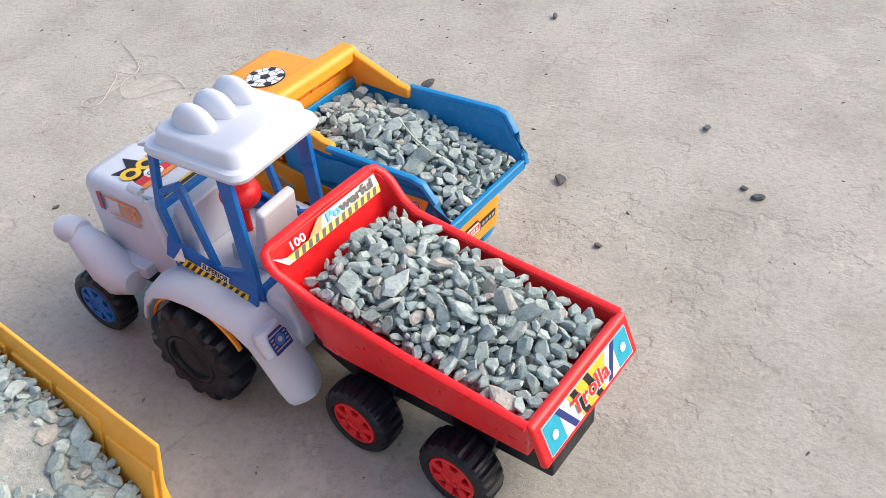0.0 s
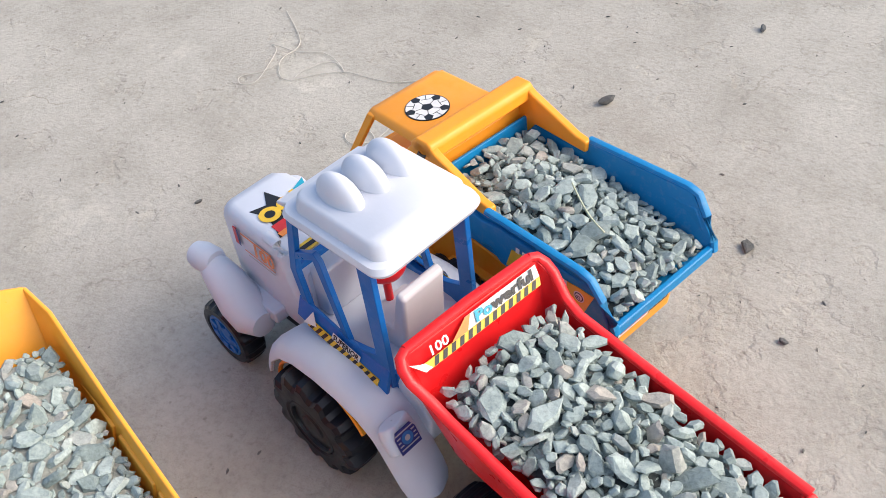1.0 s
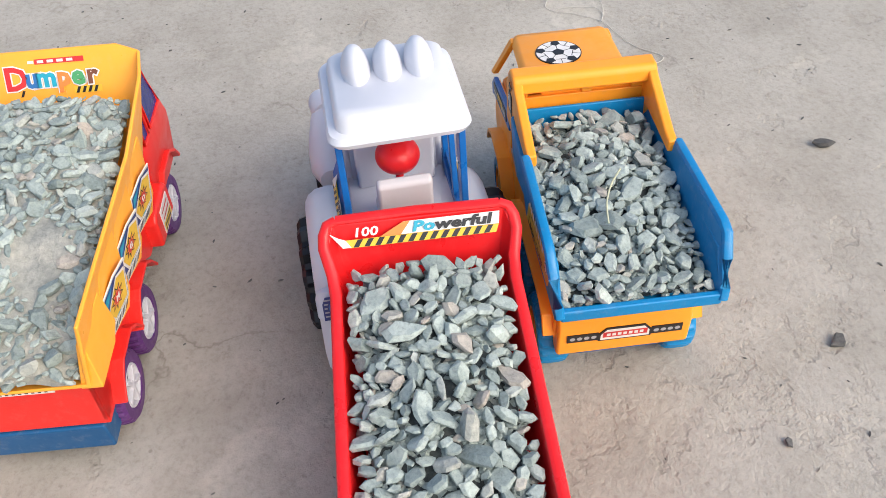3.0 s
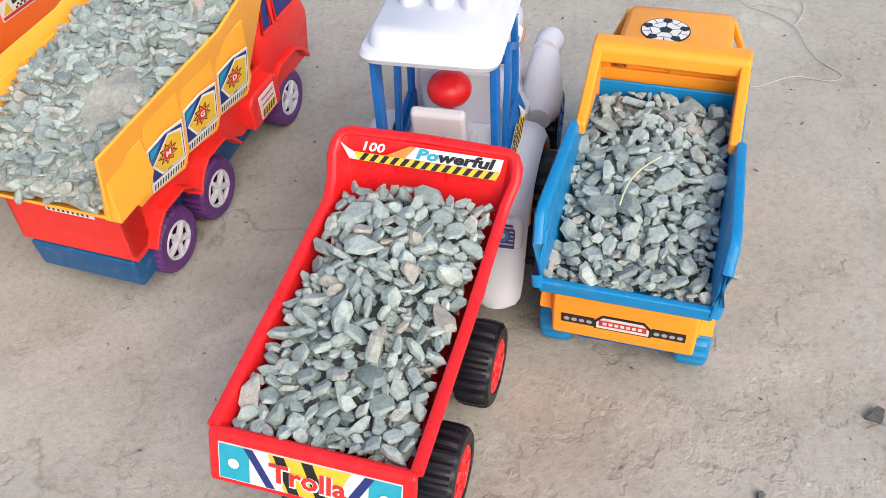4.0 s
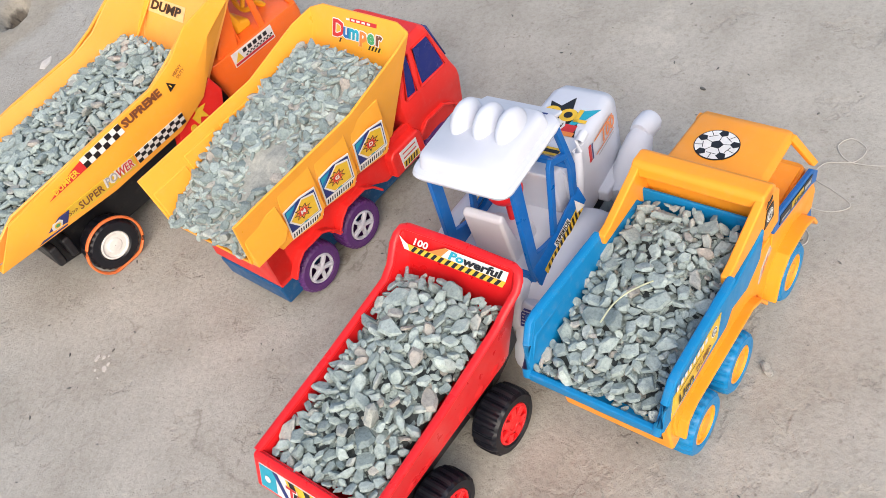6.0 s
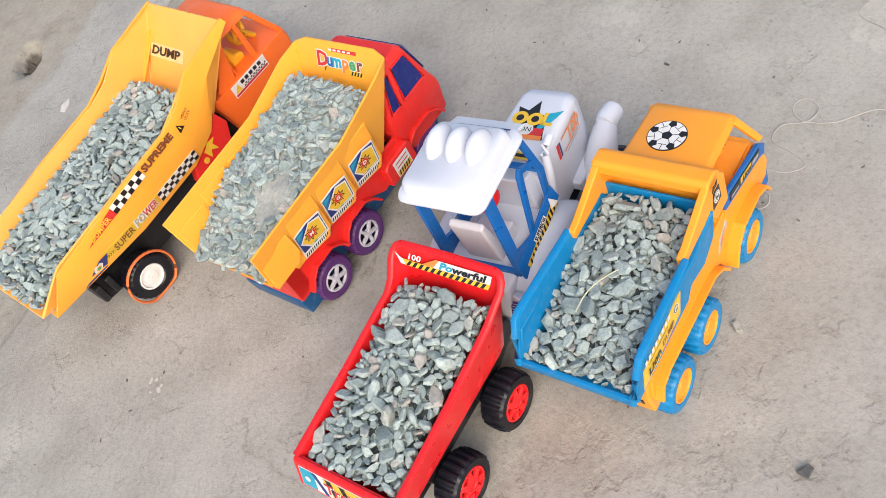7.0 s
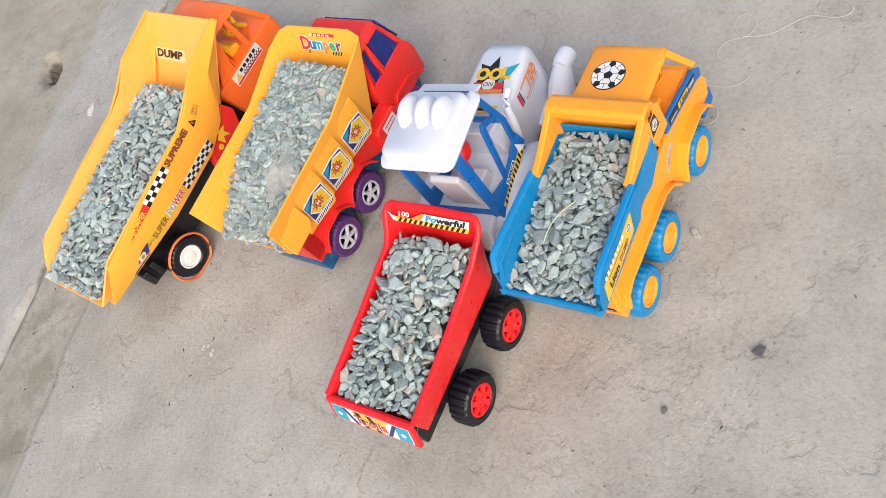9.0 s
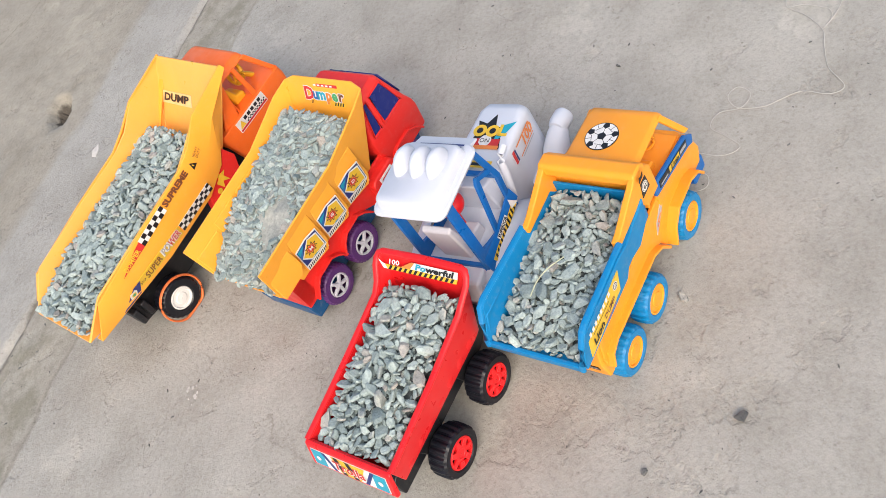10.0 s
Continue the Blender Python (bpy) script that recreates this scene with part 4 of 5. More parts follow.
        st = sticker(t, m, [(I_WHITE, [rect(0, 0, 0.026, 0.021)]), (I_YELLOW, [rect(0.001, 0.001, 0.025, 0.008)]), (I_BLACK, stripes(0.002, 0.023, 0.0012, 0.0075, 5, 0.002)), (I_RED, [rect(0.003, 0.011, 0.023, 0.0125), rect(0.003, 0.0165, 0.023, 0.018)])], "small white and hazard sticker")
        for x in (0.0655, 0.1280, 0.2590):
            wheel(t, x, s * 0.0395, 0.0265, 0.022, PURPLE, SILVER, 30, 0.035, 5, 0.60, "spokes", s, "dark purple plastic tyre", "silver five-spoke rim")
    bm = bmesh.new()
    box(bm, 0.020, 0.041, -0.0495, 0.0495, 0.046, 0.096)
    part("tail_panel", bm, RED2, t, bevel=0.001)
    m = plane_frame((0.0198, 0.014, 0.082), (0.0198, -0.042, 0.082), (0.0198, 0.014, 0.10))
    sticker(t, m, [(I_WHITE, [rect(0, 0, 0.040, 0.010)]), (I_BLACK, checks(0.002, 0.038, 0.001, 0.006, 18, 2))], "white and black check strip")
    bm = bmesh.new()
    prism(bm, [(0.034, 0.014), (0.030, 0.040), (0.034, 0.046), (0.300, 0.046), (0.304, 0.030), (0.298, 0.014)], -0.0295, 0.0295)
    part("chassis", bm, NAVY, t, "dark blue plastic chassis", bevel=0.002)
    bm = bmesh.new()
    prism(bm, [(0.022, 0.018), (0.019, 0.044), (0.042, 0.047), (0.045, 0.018)], -0.0445, 0.0445)
    part("rear_bumper", bm, NAVY, t, bevel=0.002)
    # cab
    bm = bmesh.new()
    rings = []
    for z, x0, x1, w in ((0.046, 0.236, 0.309, 0.050), (0.080, 0.222, 0.311, 0.053), (0.090, 0.220, 0.309, 0.054), (0.105, 0.222, 0.303, 0.053), (0.154, 0.243, 0.289, 0.0475), (0.159, 0.248, 0.284, 0.044)):
        rings.append([(x, y, z) for x, y in rounded((x1 - x0) / 2, w, 0.006, 2, (x0 + x1) / 2)])
    loft(bm, rings)
    part("cab", bm, RED2, t, "red plastic cab", bevel=0.0012)
    for s in (1, -1):
        for x0, x1 in ((0.230, 0.246), (0.254, 0.285)):
            za, zb = 0.108, 0.148
            ya, yb = s * 0.0532, s * 0.0487
            bm = bmesh.new()
            k = 0.007 if x1 > 0.26 else 0.0
            q = [(x0, ya, za), (x1 + k, ya, za), (x1 - k * 0.2 + (0.006 if not k else 0), yb, zb), (x0 + (0.015 if not k else 0.006), yb, zb)]
            top = [bm.verts.new(p) for p in q]
            low = [bm.verts.new((p[0], p[1] - s * 0.003, p[2])) for p in q]
            bm.faces.new(top)
            bm.faces.new(low[::-1])
            for i in range(4):
                bm.faces.new((low[i], low[(i + 1) % 4], top[(i + 1) % 4], top[i]))
            win = part("window", bm, GLASSBLUE, t, "dark blue moulded window")
            # raised surround
            bm = bmesh.new()
            tube(bm, [(p[0], p[1] + s * 0.0004, p[2]) for p in q + q[:1]], 0.0014, 6)
            part("window_frame", bm, RED2, win)
        bm = bmesh.new()
        arc = [(0.224, 0.046), (0.231, 0.060), (0.245, 0.069), (0.273, 0.069), (0.287, 0.060), (0.296, 0.048)]
        r0 = [[bm.verts.new((px, s * 0.046, pz)), bm.verts.new((px, s * 0.0565, pz + 0.001))] for px, pz in arc]
        for a, b in zip(r0, r0[1:]):
            bm.faces.new((a[0], b[0], b[1], a[1]))
        part("wheel_arch", bm, RED2, t, solid=0.003, bevel=0.0008)
    bm = bmesh.new()
    q = [(0.3045, 0.045, 0.108), (0.3045, -0.045, 0.108), (0.2935, -0.041, 0.149), (0.2935, 0.041, 0.149)]
    bm.faces.new([bm.verts.new(p) for p in q])
    part("windscreen", bm, GLASSBLUE, t, "dark blue moulded windscreen", solid=0.002)
    # print inside the headboard
    P = lambda y, k: Vector((0.200 + 0.0515 * k - 0.0018, y, 0.088 + 0.0940 * k + 0.0008))
    m = plane_frame(P(0.030, 0.70), P(-0.034, 0.70), P(0.030, 0.95))
    m = m @ Matrix.Translation((0.0, 0.002, 0.0))
    st = sticker(t, m, [(I_RED, [rect(0.012, 0.0225, 0.056, 0.0262)]), (I_YELLOW, [rect(-0.006, 0.0, 0.012, 0.005), rect(0.046, 0.0, 0.066, 0.005)]),
                        (I_BLACK, stripes(-0.005, 0.011, 0.0003, 0.0047, 4, 0.002) + stripes(0.047, 0.064, 0.0003, 0.0047, 4, 0.002)), (I_WHITE, [rect(0.016 + 0.007 * k, 0.0234, 0.0205 + 0.007 * k, 0.0253) for k in range(5)])], "red band and hazard stripes beside coloured letters")
    for k, (ch, ink) in enumerate(zip("Dumper", (I_RED, I_BLUE, I_CYAN, I_ORANGE, I_GREEN, I_BROWN))):
        u = 0.006 + (0.0112 if k > 0 else 0) + 0.0102 * max(0, k - 1) + (0.0025 if k > 2 else 0)
        lettering(st, ch, m, 0.0225 if k == 0 else 0.0190, I_WHITE, u, 0.0125, 0.0009, None, 0, 0.0017)
        lettering(st, ch, m, 0.0225 if k == 0 else 0.0190, ink, u, 0.0125, 0.0012, None, 0, 0.0008)
    return t


dumper()


# ---- orange and blue dump truck ----
def lion():
    t = thing("toy_dump_truck", LION, "orange toy dump truck with a blue tipper bed and blue wheels", "toy truck")
    bm = bmesh.new()
    tub(bm, [(0.001, 0.1015, 0.050, 0.002, 0.110, 0.0510), (0.018, 0.094, 0.046, 0.022, 0.140, 0.0520), (0.110, 0.092, 0.045, 0.110, 0.137, 0.0500), (0.170, 0.092, 0.044, 0.170, 0.135, 0.047)], True)
    part("bed", bm, BEDBLUE, t, "blue plastic tipper bed", bevel=0.001, solid=0.003)
    bm = bmesh.new()
    box(bm, -0.001, 0.004, -0.050, 0.050, 0.0965, 0.1055)
    part("tail_lip", bm, BEDBLUE, t, bevel=0.0015)
    for s in (1, -1):
        bm = bmesh.new()
        tube(bm, [(-0.0005, s * 0.0505, 0.1010), (0.0015, s * 0.0515, 0.1085), (0.010, s * 0.0530, 0.1250), (0.019, s * 0.0540, 0.1385), (0.027, s * 0.0540, 0.1405), (0.112, s * 0.0520, 0.1375)], 0.0026, 8, 1.3)
        part("rim", bm, BEDBLUE, t)
        # outer side panel, standing off below the rim
        bm = bmesh.new()
        prism(bm, [(0.003, 0.097), (0.004, 0.107), (0.017, 0.130), (0.100, 0.130), (0.118, 0.127), (0.165, 0.135), (0.158, 0.110), (0.135, 0.100), (0.110, 0.106), (0.100, 0.097)], s * 0.0485, s * 0.0535)
        part("side_panel", bm, BEDBLUE, t, bevel=0.0015)
        # orange shoulder that rises to the hoop
        bm = bmesh.new()
        prism(bm, [(0.110, 0.130), (0.110, 0.1395), (0.120, 0.141), (0.163, 0.157), (0.170, 0.161), (0.182, 0.161), (0.196, 0.146), (0.196, 0.112), (0.172, 0.112), (0.160, 0.131)], s * 0.0445, s * 0.0515)
        part("shoulder", bm, ORANGE, t, bevel=0.0018)
        # cab side with an open window: lower wall and posts
        bm = bmesh.new()
        prism(bm, [(0.190, 0.085), (0.190, 0.116), (0.268, 0.098), (0.278, 0.085)], s * 0.0450, s * 0.0490)
        part("cab_wall", bm, ORANGE, t, bevel=0.001)
        bm = bmesh.new()
        prism(bm, [(0.188, 0.104), (0.188, 0.121), (0.263, 0.104), (0.275, 0.092), (0.272, 0.082), (0.262, 0.087)], s * 0.0475, s * 0.0512)
        stripe = part("door_stripe", bm, BLUE, t, "blue stripe below the window", bevel=0.0008)
        for pts in ([(0.186, 0.112), (0.186, 0.148), (0.197, 0.148), (0.201, 0.118)], [(0.249, 0.142), (0.257, 0.142), (0.272, 0.104), (0.264, 0.106)]):
            bm = bmesh.new()
            lo = [bm.verts.new((px, s * (0.0505 - (pz - 0.110) * 0.36), pz)) for px, pz in pts]
            hi = [bm.verts.new((px, s * (0.0455 - (pz - 0.110) * 0.36), pz)) for px, pz in pts]
            bm.faces.new(lo)
            bm.faces.new(hi[::-1])
            for i in range(4):
                bm.faces.new((lo[i], hi[i], hi[(i + 1) % 4], lo[(i + 1) % 4]))
            part("post", bm, ORANGE, t, bevel=0.0012)
        # long mudguard skirt
        pts = [(0.030, 0.046), (0.028, 0.062), (0.034, 0.086), (0.110, 0.090), (0.190, 0.098), (0.262, 0.090), (0.278, 0.078), (0.284, 0.060), (0.278, 0.044), (0.262, 0.044), (0.257, 0.056), (0.240, 0.063), (0.212, 0.063), (0.196, 0.054), (0.190, 0.040), (0.176, 0.036), (0.168, 0.052), (0.154, 0.060), (0.100, 0.060), (0.090, 0.063), (0.050, 0.063), (0.040, 0.056)]
        bm = bmesh.new()
        prism(bm, pts, s * 0.0425, s * 0.0475)
        part("skirt", bm, ORANGE, t, bevel=0.0015)
        # mudguard lip over the front wheel
        bm = bmesh.new()
        arc = [(0.178, 0.036), (0.187, 0.055), (0.203, 0.066), (0.237, 0.066), (0.254, 0.058), (0.262, 0.045)]
        r0 = [[bm.verts.new((px, s * 0.044, pz)), bm.verts.new((px, s * 0.0585, pz + 0.0005))] for px, pz in arc]
        for a, b in zip(r0, r0[1:]):
            bm.faces.new((a[0], b[0], b[1], a[1]))
        part("wheel_arch", bm, ORANGE, t, solid=0.003, bevel=0.0008)
        bm = bmesh.new()
        arc = [(0.030, 0.050), (0.036, 0.064), (0.050, 0.069), (0.145, 0.066), (0.160, 0.058), (0.172, 0.040)]
        r0 = [[bm.verts.new((px, s * 0.044, pz)), bm.verts.new((px, s * 0.0545, pz + 0.0005))] for px, pz in arc]
        for a, b in zip(r0, r0[1:]):
            bm.faces.new((a[0], b[0], b[1], a[1]))
        part("wheel_arch", bm, ORANGE, t, solid=0.003, bevel=0.0008)
        for x in (0.0590, 0.1190, 0.2200):
            wheel(t, x, s * 0.0445, 0.0262, 0.022, BEDBLUE, ORANGE, 20, 0.05, 5, 0.62, "plain", s, "blue ribbed plastic tyre", "orange plastic rim")
        # printed strips
        u0 = s * 0.0537
        a0, a1 = (0.014, 0.094) if s < 0 else (0.094, 0.014)
        m = plane_frame((a0, u0, 0.1005), (a1, u0, 0.1005), (a0, u0, 0.12))
        st = sticker(t, m, [(I_YELLOW, [[(0.0, 0.0), (0.070, 0.004), (0.078, 0.024), (0.066, 0.024), (0.006, 0.018)]]), (I_WHITE, [[(0.010 + 0.006 * k, 0.0185), (0.0135 + 0.006 * k, 0.0185), (0.0140 + 0.006 * k, 0.0235), (0.0105 + 0.006 * k, 0.0235)] for k in range(8)] + [disc(0.066, 0.0165, 0.0045)]),
                            (I_BLACK, [disc(0.066, 0.0165, 0.0036), rect(0.014, 0.0155, 0.050, 0.0162)]), (I_WHITE, [disc(0.066, 0.0165, 0.0028)]), (I_RED, [rect(0.034, 0.0022, 0.058, 0.0030)])], "yellow printed side strip")
        lettering(st, "Lion", m, 0.0105, I_BLACK, 0.021, 0.0085, 0.0012, 0.022, 0.15, 0.0003)
        lettering(st, "DUMP", m, 0.0075, I_BROWN, 0.047, 0.0095, 0.0012, 0.022, 0.1, 0.0001)
        lettering(st, "02", m, 0.0038, I_BLACK, 0.066, 0.0165, 0.0013)
        u0 = s * 0.0514
        m = plane_frame((0.195, u0, 0.1065), (0.262, u0, 0.0915), (0.195, u0, 0.125)) if s < 0 else plane_frame((0.262, u0, 0.0915), (0.195, u0, 0.1065), (0.262, u0, 0.11))
        st = sticker(stripe, m, [(I_BLACK, [rect(0.002, 0.0, 0.066, 0.0085)]), (I_YELLOW, [rect(0.024, 0.001, 0.048, 0.0078)]), (I_GREY, [rect(0.004, 0.002, 0.020, 0.004), rect(0.050, 0.002, 0.064, 0.006)])], "black and yellow name strip")
        lettering(stripe, "Lion", m, 0.0078, I_BLACK, 0.036, 0.0043, 0.0012, 0.018, 0.15, 0.0002)
        u0 = s * 0.0517
        m = plane_frame((0.168, u0, 0.130), (0.186, u0, 0.130), (0.168, u0, 0.150)) if s < 0 else plane_frame((0.186, u0, 0.130), (0.168, u0, 0.130), (0.186, u0, 0.150))
        st = sticker(t, m, [(I_BLACK, [[(0, 0), (0.016, 0.0), (0.015, 0.016), (0.004, 0.016)], [(0.003, 0.018), (0.012, 0.019), (0.014, 0.023), (0.009, 0.0215), (0.006, 0.023)]]), (I_WHITE, [disc(0.0085, 0.008, 0.0058)]), (I_BLACK, [disc(0.0085, 0.008, 0.0048)]), (I_WHITE, [disc(0.0085, 0.008, 0.0044)])], "black badge with a white roundel")
        lettering(st, "01", m, 0.0060, I_BLACK, 0.0085, 0.008, 0.0013, None, 0, 0.0002)
        u0 = s * 0.0478
        m = plane_frame((0.168, u0, 0.066), (0.200, u0, 0.080), (0.168, u0, 0.08)) if s < 0 else plane_frame((0.200, u0, 0.080), (0.168, u0, 0.066), (0.200, u0, 0.10))
        sticker(t, m, [(I_GREY, [[(0.0, 0.0), (0.030, 0.006), (0.032, 0.012), (0.010, 0.009)]]), (I_ORANGE, [rect(0.012, 0.005, 0.022, 0.0075)]), (I_RED, [rect(0.008, 0.004, 0.014, 0.005)])], "small worn side sticker")
    # hoop and rear cab wall with slots
    bm = bmesh.new()
    prism(bm, [(0.1655, 0.1500), (0.1665, 0.1600), (0.1700, 0.1630), (0.1830, 0.1625), (0.1900, 0.1560), (0.1880, 0.1500)], -0.0515, 0.0515)
    part("hoop", bm, ORANGE, t, bevel=0.003, segs=3)
    bm = bmesh.new()
    box(bm, 0.176, 0.180, -0.046, 0.046, 0.100, 0.1405)
    part("rear_wall", bm, ORANGE, t, bevel=0.001)
    for y0, y1 in ((-0.046, -0.036), (-0.008, 0.0), (0.039, 0.046)):
        bm = bmesh.new()
        box(bm, 0.176, 0.180, y0, y1, 0.1405, 0.158)
        part("rear_post", bm, ORANGE, t, bevel=0.001)
    bm = bmesh.new()
    box(bm, 0.1785, 0.1810, -0.046, 0.029, 0.1395, 0.1580)
    part("rear_slat", bm, ORANGE, t, bevel=0.0008)
    # roof: slopes up from the hoop to the front
    bm = bmesh.new()
    rings = []
    for x, w, z in ((0.180, 0.046, 0.1560), (0.187, 0.0410, 0.1505), (0.200, 0.0395, 0.1475), (0.250, 0.0385, 0.1455), (0.258, 0.0375, 0.1435), (0.262, 0.0365, 0.1390)):
        rings.append([(x, y, z - dz) for y, dz in ((w, 0.006), (w - 0.002, 0.0015), (w - 0.005, 0.0), (-w + 0.005, 0.0), (-w + 0.002, 0.0015), (-w, 0.006), (-w + 0.003, 0.0065), (w - 0.003, 0.0065))])
    loft(bm, rings)
    part("roof", bm, ORANGE, t, angle=50)
    ctr = Vector((0.221, 0.008, 0.1470))
    m = plane_frame(ctr, ctr + Vector((0, -1, 0)), ctr + Vector((1, 0, -0.04)))
    R = 0.0168
    pent = [disc(0, 0, R * 0.30, 5, math.pi / 2)] + [disc(R * 0.80 * math.cos(a), R * 0.80 * math.sin(a), R * 0.235, 5, a + math.pi) for a in [math.pi / 2 + 2 * math.pi * k / 5 for k in range(5)]]
    seams = []
    for k in range(5):
        a = math.pi / 2 + 2 * math.pi * k / 5
        for b0, b1, r0, r1 in ((a, a, 0.28, 0.62), (a + 0.28, a + 0.63, 0.66, 0.62), (a - 0.28, a - 0.63, 0.66, 0.62), (a + 0.63, a + 0.63, 0.62, 0.97)):
            p0, p1 = Vector((math.cos(b0), math.sin(b0))) * R * r0, Vector((math.cos(b1), math.sin(b1))) * R * r1
            n = Vector((-(p1 - p0).y, (p1 - p0).x)).normalized() * 0.0003
            seams.append([tuple(p0 + n), tuple(p1 + n), tuple(p1 - n), tuple(p0 - n)])
    sticker(t, m, [(I_BLACK, [disc(0, 0, R * 1.03, 36)]), (I_WHITE, [disc(0, 0, R * 0.985, 36)]), (I_BLACK, pent + seams)], "round black and white football sticker")
    # bonnet, front and bumpers
    bm = bmesh.new()
    loft(bm, [[(x, y, 0.050) for x, y in rounded(0.038, 0.044, 0.008, 3, 0.242)], [(x, y, 0.084) for x, y in rounded(0.0385, 0.0445, 0.008, 3, 0.242)], [(x, y, 0.098) for x, y in rounded(0.034, 0.0435, 0.008, 3, 0.238)]])
    part("bonnet", bm, ORANGE, t, bevel=0.001)
    bm = bmesh.new()
    prism(bm, [(0.262, 0.020), (0.262, 0.040), (0.276, 0.046), (0.290, 0.040), (0.290, 0.020)], -0.044, 0.044)
    part("front_bumper", bm, BLUE, t, "blue front bumper", bevel=0.003, segs=3)
    bm = bmesh.new()
    prism(bm, [(0.026, 0.032), (0.023, 0.060), (0.028, 0.082), (0.038, 0.082), (0.040, 0.032)], -0.0455, 0.0455)
    rb = part("rear_bumper", bm, ORANGE, t, "orange rear bumper", bevel=0.0025, segs=3)
    m = plane_frame((0.0255, 0.042, 0.040), (0.0255, -0.042, 0.040), (0.0230, 0.042, 0.060)) @ Matrix.Translation((0, 0, 0.0006))
    st = sticker(rb, m, [(I_BLACK, [rect(0.003, 0.007, 0.024, 0.015), rect(0.060, 0.007, 0.081, 0.015), [(0.024, 0.0055), (0.060, 0.0055), (0.060, 0.013), (0.055, 0.0195), (0.029, 0.0195), (0.024, 0.013)]]), (I_GREY, [disc(0.0065 + 0.0048 * k, 0.011, 0.0019, 10) for k in range(4)] + [disc(0.0632 + 0.0048 * k, 0.011, 0.0019, 10) for k in range(4)]),
                        (I_WHITE, [[(0.0255, 0.0068), (0.0585, 0.0068), (0.0585, 0.0128), (0.0545, 0.0182), (0.0295, 0.0182), (0.0255, 0.0128)]]), (I_RED, [rect(0.027, 0.0095, 0.057, 0.0155)]), (I_WHITE, [rect(0.0295 + 0.0037 * k, 0.0110, 0.0320 + 0.0037 * k, 0.0140) for k in range(7)])], "red and black printed plate strip")
    # floor pan and what can be seen through the windows
    bm = bmesh.new()
    box(bm, 0.035, 0.27, -0.0300, 0.0300, 0.020, 0.062)
    part("chassis", bm, BLUE, t, "blue plastic chassis", bevel=0.002)
    bm = bmesh.new()
    box(bm, 0.185, 0.266, -0.041, 0.041, 0.086, 0.100)
    part("cab_floor", bm, ORANGE, t, bevel=0.001)
    bm = bmesh.new()
    prism(bm, [(0.200, 0.099), (0.197, 0.128), (0.204, 0.130), (0.212, 0.112), (0.226, 0.110), (0.226, 0.099)], -0.034, 0.034)
    part("seat", bm, ORANGE, t, bevel=0.003)
    bm = bmesh.new()
    ring = [(0.243 + 0.005 * math.sin(a), -0.018 + 0.012 * math.cos(a), 0.121 + 0.012 * math.sin(a)) for a in [2 * math.pi * k / 20 for k in range(21)]]
    tube(bm, ring, 0.0018, 6)
    tube(bm, [(0.243, -0.018, 0.121), (0.255, -0.018, 0.105)], 0.0022, 6)
    part("steering_wheel", bm, ORANGE, t)
    return t


lion()


